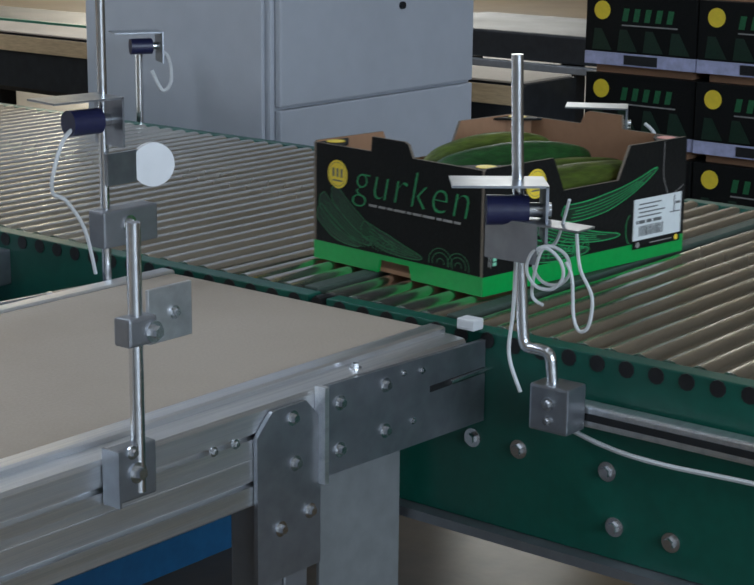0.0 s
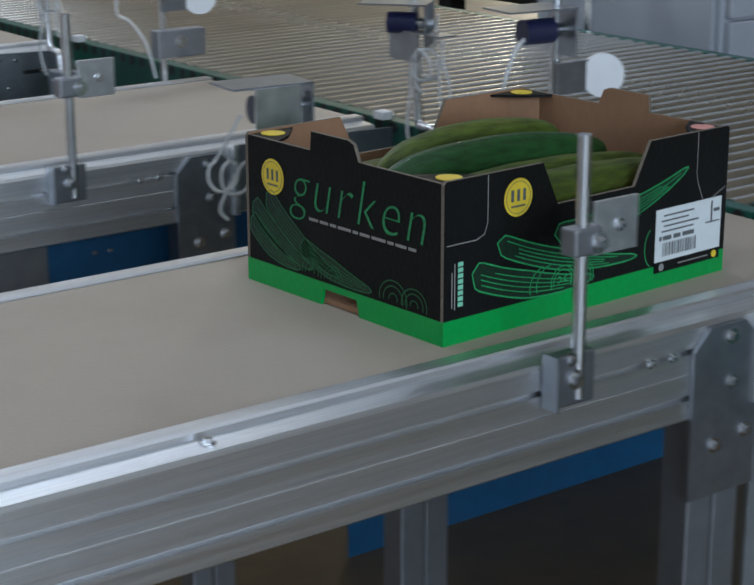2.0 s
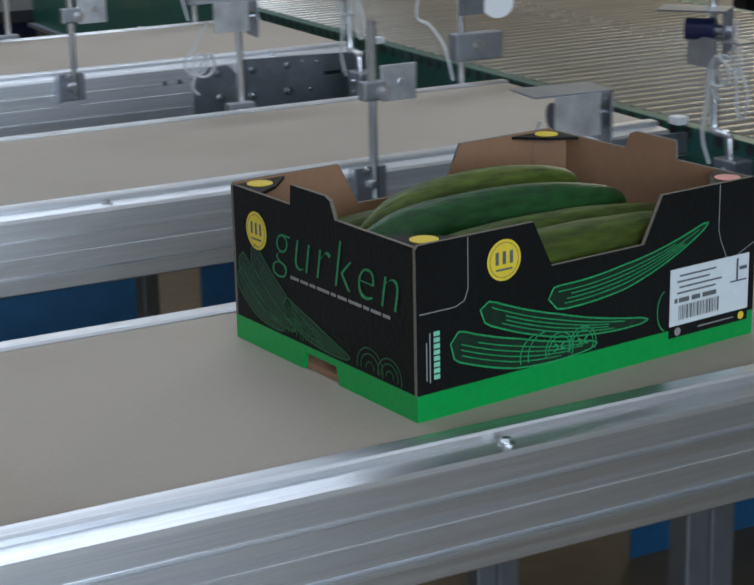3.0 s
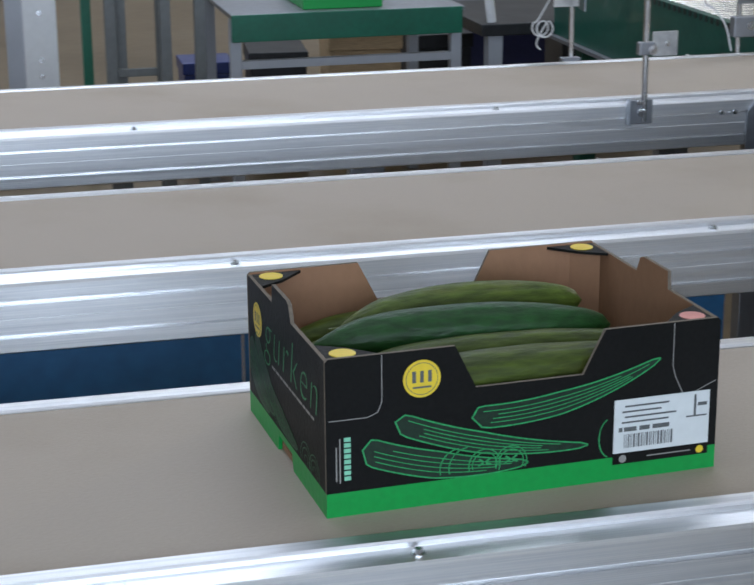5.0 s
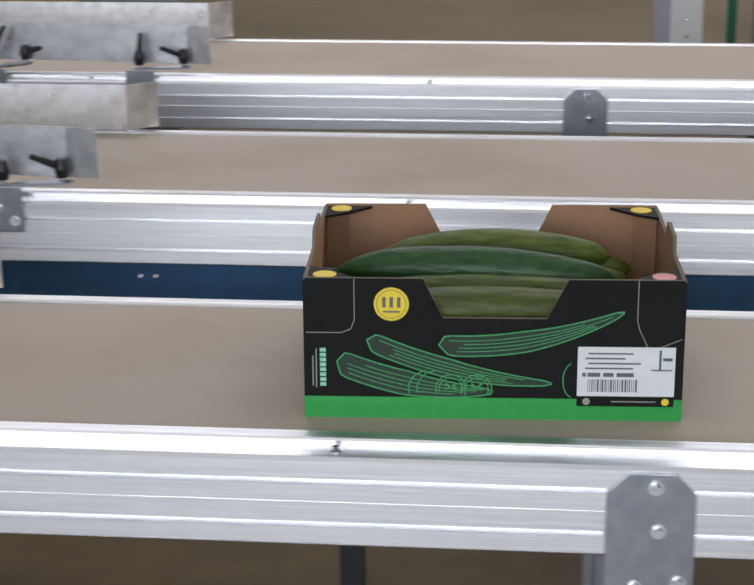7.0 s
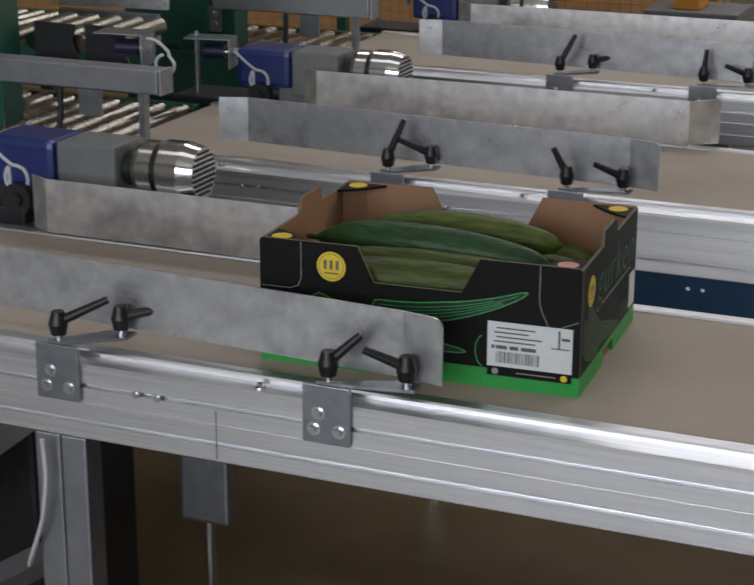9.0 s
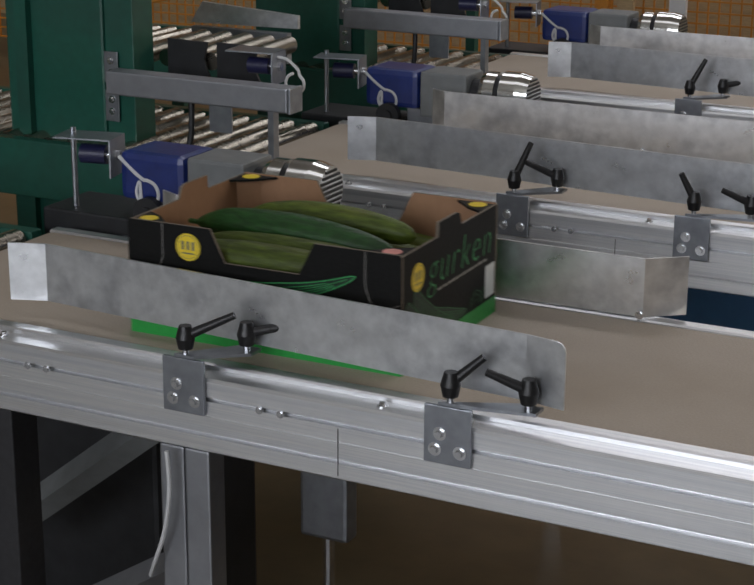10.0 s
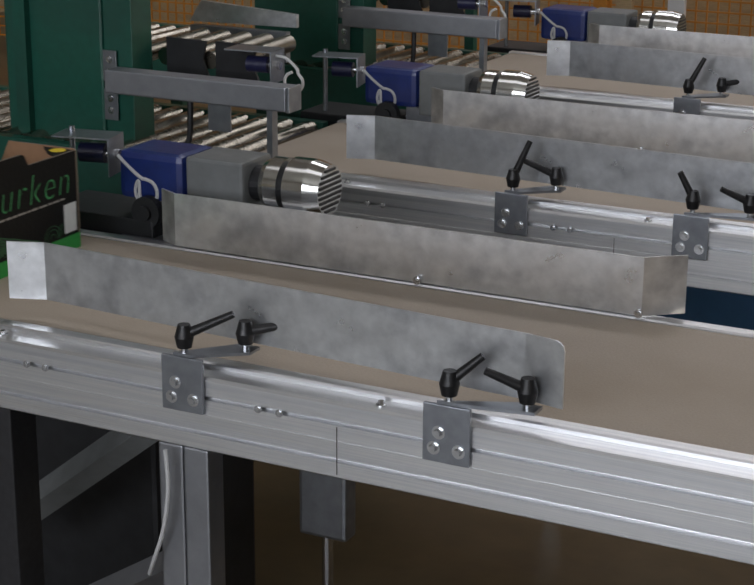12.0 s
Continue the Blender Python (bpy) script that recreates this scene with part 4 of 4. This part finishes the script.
# ---- discharge end ----
def build_drive():
    d = thing("drive_motor", pose(0, 0, Z), "polished drive motor with blue gearbox beside the conveyor", "motor", "drive motors")
    y = 0.49
    part("gearbox", block(-1.875, -1.752, y - 0.05, y + 0.05, 0.045, 0.125, 0.012), MOTOR_BLUE, d, "blue painted gearbox")
    part("terminal_box", block(-1.75, -1.645, y - 0.045, y + 0.045, 0.03, 0.125, 0.006), RACK, d, "grey housing")
    part("shaft", rod((-1.645, y, 0.085), (-1.622, y, 0.085), 0.028, 20), DARK, d)
    bm = rod((-1.622, y, 0.088), (-1.612, y, 0.088), 0.038, 32, None, 0.043)
    rod((-1.612, y, 0.088), (-1.588, y, 0.088), 0.043, 32, bm)
    part("gap_ring", rod((-1.588, y, 0.088), (-1.576, y, 0.088), 0.036, 28), DARK, d)
    part("casing", bm, CHROME, d, "polished motor casing", True)
    cowl = part("fan_cowl", rod((-1.576, y, 0.088), (-1.54, y, 0.088), 0.046, 32, rod((-1.54, y, 0.088), (-1.515, y, 0.088), 0.046, 32, None, 0.040)), CHROME, d, "polished fan cowl", True)
    for k in range(-4, 5):
        h = math.sqrt(max(0.036 ** 2 - (k * 0.008) ** 2, 0))
        part("vent_slot", block(-1.5155, -1.5135, y - h, y + h, 0.088 + k * 0.008 - 0.002, 0.088 + k * 0.008 + 0.002), BLACK, cowl)
    part("mount", block(-1.86, -1.55, FAR + 0.054, y + 0.05, -0.03, -0.01, bm=block(-1.78, -1.70, y - 0.04, y + 0.04, -0.01, 0.046)), ZINC, d)
    part("base_box", block(-2.02, -1.80, FAR + 0.056, y + 0.06, -0.03, 0.018, 0.004), DARK, d, "dark drive base with brown dust")
    part("bearing", rod((-1.815, y - 0.0505, 0.03), (-1.815, y - 0.066, 0.03), 0.026, 22, rod((-1.815, y - 0.066, 0.03), (-1.815, y - 0.072, 0.03), 0.012, 14)), DARK, d)
    # sensor with its looped cable at the end of the lane
    part("sensor_rod", rod((-1.975, 0.455, -0.05), (-1.975, 0.455, 0.15), 0.005, 10), ZINC, d)
    sensor_head(d, (-1.918, 0.45, 0.11), 12)
    pts = [(-1.875, 0.44, 0.115), (-1.85, 0.44, 0.095), (-1.83, 0.44, 0.082)]
    pts += [(-1.822 + 0.021 * math.sin(radians(a)), 0.44, 0.06 + 0.021 * math.cos(radians(a))) for a in range(0, 350, 40)]
    pts += [(-1.835, 0.44, 0.03), (-1.838, 0.445, 0.0), (-1.83, 0.45, -0.04)]
    part("cable", hose(pts, 0.0032, 6), CABLE, d, "white looped cable", True)
    return d


def build_roller_bed():
    b = thing("roller_bed", pose(0, 0, Z), "short bed of zinc rollers after the belt end", "roller bed", "roller beds")
    me = None
    for i in range(20):
        if me is None:
            ob = part("roller", rod((0, NEAR + 0.01, 0), (0, FAR - 0.01, 0), 0.0215, 18), ROLLER_SHADED, b, "", True)
            me = ob.data
        else:
            ob = new("roller", me)
            ob.parent = b
        ob.location = (-2.0 - i * 0.055, 0, -0.0225)
    for y in (NEAR - 0.02, FAR - 0.006):
        part("side_frame", block(-3.1, -1.972, y, y + 0.026, -0.12, -0.004, 0.002), GREEN, b)
    for x in (-3.0, -2.3):
        for y in (NEAR - 0.01, FAR - 0.01):
            part("leg", block(x, x + 0.04, y, y + 0.03, -Z, -0.121), GREEN, b)
    return b


def build_portal():
    p = thing("portal_column", pose(0, 0, Z), "dark green portal column with zinc brackets and a square cross beam", "machine frame", "portal columns")
    part("column", block(-2.52, -2.28, 1.002, 1.065, -Z, 1.0, 0.006), GREEN, p, "dark green enamelled column")
    part("corner_post", block(-2.279, -2.212, 1.006, 1.075, -Z, 1.0, 0.002), GREEN, p)
    for z in (0.112, 0.035):
        pl = part("bracket", block(-2.278, -2.246, 0.9985, 1.0015, z, z + 0.062, 0.001), ZINC, p)
        bolt(pl, (-2.262, 0.9985, z + 0.044), (0, -1, 0), 0.006)
        bolt(pl, (-2.262, 0.9985, z + 0.02), (0, -1, 0), 0.006)
    beam = part("cross_beam", block(-2.245, -1.838, 0.955, 1.0, 0.098, 0.144, 0.003), ALU_DULL, p, "square galvanised beam")
    part("beam_cap", block(-1.8375, -1.83, 0.954, 1.001, 0.097, 0.145, 0.002), ZINC, beam)
    part("hanger", hose([(-2.06, 0.975, 0.0985), (-2.06, 0.97, 0.03), (-2.07, 0.965, 0.008), (-2.10, 0.96, 0.0)], 0.006, 8), DARK, p)
    part("stay", block(-1.885, -1.873, 0.965, 0.985, -0.0, 0.0975), ZINC, p)
    part("stay_plate", block(-2.03, -1.98, 0.99, 0.994, 0.04, 0.0975), ZINC, p)
    for k, (x0, x1) in enumerate(((-2.195, -2.10), (-2.08, -1.985))):
        part("shield", prism([(x0, 0.119), (x1 + 0.004, 0.119), (x1 - 0.004, 0.135), (x1 - 0.010, 0.155), (x1 - 0.004, 0.178), (x1 - 0.002, 0.19), (x0, 0.192)], lambda u, v, q: (u, 1.10 + q, v), 0.006), DARK, p, "dark curved shield")
    for i in range(5):
        part("top_roller", rod((-2.26 + 0.052 * i, 1.115, 0.150), (-2.26 + 0.052 * i, 1.34, 0.156), 0.018, 18), ROLLER_SHADED, p, "", True)
    part("top_rail", block(-2.34, -2.10, 1.41, 1.43, 0.10, 0.165), ZINC, p)
    part("head_sheet", prism([(-2.36, 0.168), (-2.09, 0.172), (-2.09, 0.20), (-2.33, 0.215)], lambda u, v, q: (u, 1.44 + q, v), 0.01), GALV, p)
    sensor_head(p, (-1.955, 1.075, 0.158), 5)
    pts = [(-1.935, 1.07, 0.18), (-1.905, 1.07, 0.178), (-1.88, 1.07, 0.16)]
    pts += [(-1.886 + 0.02 * math.sin(radians(a)), 1.07, 0.132 + 0.02 * math.cos(radians(a))) for a in range(30, 380, 40)]
    part("cable", hose(pts, 0.003, 6), CABLE, p, "white looped cable", True)
    return p


def guard_rail():
    g = thing("guard_rail", pose(-2.47, 0, Z), "orange guard railing with upright bars", "railing")
    part("bottom_rail", rod((0, 1.0, 0.205), (0, 3.2, 0.205), 0.006, 8), ORANGE, g)
    part("top_rail", rod((0, 1.0, 0.62), (0, 3.2, 0.62), 0.006, 8), ORANGE, g)
    for i in range(33):
        part("bar", rod((0, 1.0 + i * 0.068, 0.205), (0, 1.0 + i * 0.068, 0.62), 0.0045, 6), ORANGE, g)
    for y in (1.0, 3.2):
        part("post", block(-0.015, 0.015, y - 0.015, y + 0.015, -Z, 0.64), GREEN, g)


def mesh_fence():
    f = thing("mesh_fence", pose(0, 5.2, 0), "orange wire mesh fence behind the discharge end", "fence")
    bm = bmesh.new()
    x = -6.0
    while x < -1.75:
        block(x, x + 0.007, 0, 0.006, 0.1, 2.0, bm=bm)
        x += 0.046
    z = 0.1
    while z < 2.0:
        block(-6.0, -1.75, -0.006, -0.0005, z, z + 0.007, bm=bm)
        z += 0.046
    tagged(part("wire_mesh", bm, ORANGE, f), "orange welded wire mesh", kind="stuff")
    for x, m in ((-6.0, ORANGE), (-4.2, ORANGE), (-2.75, ORANGE), (-1.75, ORANGE)):
        part("post", block(x - 0.03, x + 0.03, -0.07, -0.01, 0, 2.05), m, f)
    for x in (-2.62, -2.40):
        b = thing("board", pose(x, 5.05, 0), "pale upright board leaning before the fence", "board")
        part("plank", block(-0.035, 0.035, 0, 0.03, 0, 1.8, 0.004), TIMBER if x < -2.5 else WHITE, b)
    part("backing", block(-9, -1.95, 6.4, 6.45, 0, 2.4), TIMBER)
    tagged(bpy.data.objects["backing"], "brown board stacks behind the mesh fence", "board wall", kind="structure")


def under_frame():
    u = thing("support_frame", pose(0, 0, 0), "aluminium profile frame with shade-coloured drive box under the conveyor end", "frame")
    part("long_beam", rod((-1.90, 0.15, Z - 0.43), (-1.60, 0.15, Z - 0.195), 0.026, 4), RACK, u)
    part("post", block(-1.722, -1.668, -0.085, -0.03, 0, Z - 0.107, 0.003), RUBBER, u)
    leg = bmesh.new()
    for dx in (-0.019, 0.019):
        block(-1.39 + dx - 0.0185, -1.39 + dx + 0.0185, NEAR - 0.050, NEAR - 0.013, 0.012, Z - 0.106, 0.003, leg)
    part("leg", leg, ALU_DULL, u, "grooved aluminium profile leg")
    part("foot_plate", block(-1.44, -1.34, NEAR - 0.10, NEAR, 0, 0.011, 0.002), ZINC, u)
    # green box given near-black steel, so its colour holds the shade under the belt
    part("drive_box", block(-2.3, -1.70, 0.30, 0.6, 0.0, Z - 0.20, 0.01), DARK, u, "drive box coloured near-black for shade")
    part("blue_motor", rod((-1.80, 0.10, Z - 0.14), (-1.69, 0.10, Z - 0.14), 0.032, 18), MOTOR_BLUE, u, "blue motor under the belt")
    part("motor_flange", block(-1.688, -1.655, 0.075, 0.125, Z - 0.18, Z - 0.112, 0.003), WHITE, u)
    part("brace", rod((-1.66, -0.05, Z - 0.44), (-1.40, -0.05, Z - 0.275), 0.022, 4), ALU_DULL, u)
    part("cable", hose([(-1.405, -0.105, Z - 0.108), (-1.402, -0.106, Z - 0.16), (-1.412, -0.105, Z - 0.22), (-1.432, -0.1, Z - 0.27), (-1.45, -0.085, Z - 0.30)], 0.003, 8), CABLE, u, "", True)


# ---- far side of the hall ----
def far_things():
    p = thing("hall_pillar", pose(0.28, 5.0, 0), "white painted steel pillar with bolts", "pillar")
    part("shaft", block(0, 0.12, 0, 0.2, 0.012, ROOF - 0.09, 0.006), WHITE, p)
    part("flange", block(-0.06, -0.0005, 0.02, 0.05, 0.012, ROOF - 0.1), CABINET, p)
    part("base_plate", block(-0.08, 0.18, -0.04, 0.24, 0, 0.0115), ZINC, p)
    for z in (0.32, 0.38, 0.55):
        bolt(p, (0.06, 0, z), (0, -1, 0), 0.008)
    t = thing("packing_table", pose(0.87, 4.0, 0), "packing table with a green front board on grey legs", "table")
    part("front_board", block(0.0, 0.75, -0.01, 0.0, 0.57, 0.655, 0.003), GREEN_LIGHT, t, "green front board")
    part("top", block(0, 0.76, 0.001, 0.6, 0.64, 0.655, 0.004), ALU_DULL, t)
    for x in (0.0, 0.72):
        for y in (0.02, 0.55):
            part("leg", block(x, x + 0.035, y, y + 0.035, 0, 0.639, 0.002), CABINET, t)
    part("stretcher", block(0.036, 0.719, 0.02, 0.05, 0.48, 0.505), CABINET, t)
    c = thing("green_crate", pose(1.11, 4.05, 0.656), "bright green crate on the packing table", "crate")
    part("crate_base", block(0, 0.26, 0, 0.3, 0, 0.03, 0.003), BAND, c)
    part("crate_side", block(0.005, 0.255, 0.005, 0.295, 0.0305, 0.14, 0.004), GREEN_LIGHT, c)
    for k, (x, y, h, m) in enumerate(((0.55, 4.4, 1.6, RACK), (0.68, 4.25, 1.6, RACK), (0.80, 4.3, 1.5, RACK), (0.48, 4.9, 1.4, GREEN_LIGHT))):
        s = thing("rack_post", pose(x, y, 0), "grey steel rack post standing on the floor", "post", "rack posts")
        part("upright", block(0, 0.035, 0, 0.035, 0.008, h, 0.003), m, s)
        part("base_plate", block(-0.03, 0.065, -0.03, 0.065, 0, 0.0078), ZINC, s)
    k = thing("low_rack", pose(0.51, 4.33, 0), "low grey steel rack frame on the hall floor", "rack")
    for z in (0.42, 0.72):
        part("rack_rail", block(0.036, 0.165, 0, 0.025, z, z + 0.025, 0.002), RACK, k)
    for x in (0.0, 0.166):
        part("rack_upright", block(x, x + 0.035, -0.005, 0.03, 0.0, 0.95, 0.002), RACK, k)
    rng = random.Random(31)
    for k, (x, y, w, d, h, m, what) in enumerate(((1.05, 4.7, 0.2, 0.3, 0.42, DARK, "dark"), (1.35, 4.75, 0.26, 0.3, 0.46, TIMBER, "brown"), (0.84, 4.9, 0.18, 0.2, 0.36, MOTOR_BLUE, "blue"), (1.7, 4.8, 0.2, 0.3, 0.44, DARK, "dark"),
                                                   (1.95, 5.0, 0.3, 0.4, 0.5, NAVY, "dark blue"), (2.4, 5.2, 0.35, 0.4, 0.55, DARK, "dark"))):
        b = thing("storage_box", pose(x, y, 0, 0, 0, rng.uniform(-6, 6)), what + " storage box on the hall floor", "box", "boxes on the floor")
        part("box_body", block(0, w, 0, d, 0, h * 0.88, 0.006), m, b)
        part("box_lid", block(-0.006, w + 0.006, -0.006, d + 0.006, h * 0.882, h, 0.004), m, b)
    w = thing("work_bench", pose(1.75, 4.2, 0), "cluttered work bench with white pipes", "bench")
    part("bench_top", block(0, 1.2, 0, 0.6, 0.52, 0.56, 0.004), DARK, w)
    for x in (0.03, 1.14):
        part("bench_leg", block(x, x + 0.05, 0.02, 0.07, 0, 0.519), CABINET, w)
    part("pipe", hose([(0.32, 0.05, 0.56), (0.32, 0.05, 0.75), (0.36, 0.05, 0.82), (0.45, 0.05, 0.8), (0.47, 0.05, 0.7), (0.44, 0.05, 0.56)], 0.016, 8), WHITE, w, "white bent pipe", True)
    part("pipe", hose([(0.05, 0.05, 0.561), (0.04, 0.05, 0.7), (0.1, 0.05, 0.8)], 0.016, 8), WHITE, w, "white bent pipe", True)
    o = thing("orange_bin", pose(-1.78, 4.6, 0), "orange plastic bin on a grey stand", "bin")
    part("stand", block(-0.1, 0.25, 0, 0.3, 0, 0.5, 0.005), RACK, o)
    part("bin", block(0, 0.1, 0.05, 0.2, 0.501, 0.72, 0.006), ORANGE, o)


sup = thing("end_support", pose(0, 0, 0), "grey sheet steel support panel under the conveyor end", "support panel")
part("sheet", block(1.83, 1.974, 0.0, 0.005, 0.012, Z - 0.11, 0.001), RACK, sup)
part("flange", block(1.969, 1.974, 0.0055, 0.04, 0.012, Z - 0.11), RACK, sup)
part("base_plate", block(1.80, 1.98, -0.04, 0.05, 0, 0.0115), ZINC, sup)
brown_line(), cabinet(), cabinet_sensor(), far_roller_sensor(), carton_stack(), far_line(), blue_skirt()
drive, bed, portal = build_drive(), build_roller_bed(), build_portal()
for lane in (1, 2):
    for ob in (drive, bed) + ((portal,) if lane == 1 else ()):
        copy_thing(ob, pose(-0.041, PITCH * lane, Z - 0.016) if ob is drive else pose(0, PITCH * lane, Z))
drive.matrix_world = pose(0.024, 0, Z + 0.004)
guard_rail(), mesh_fence(), under_frame(), far_things()


def motions():
    walk(carton, CARTON_ROWS)
    for ob, local in cucumbers:
        walk(ob, [(t, m @ local) for t, m in CARTON_ROWS])


motions()
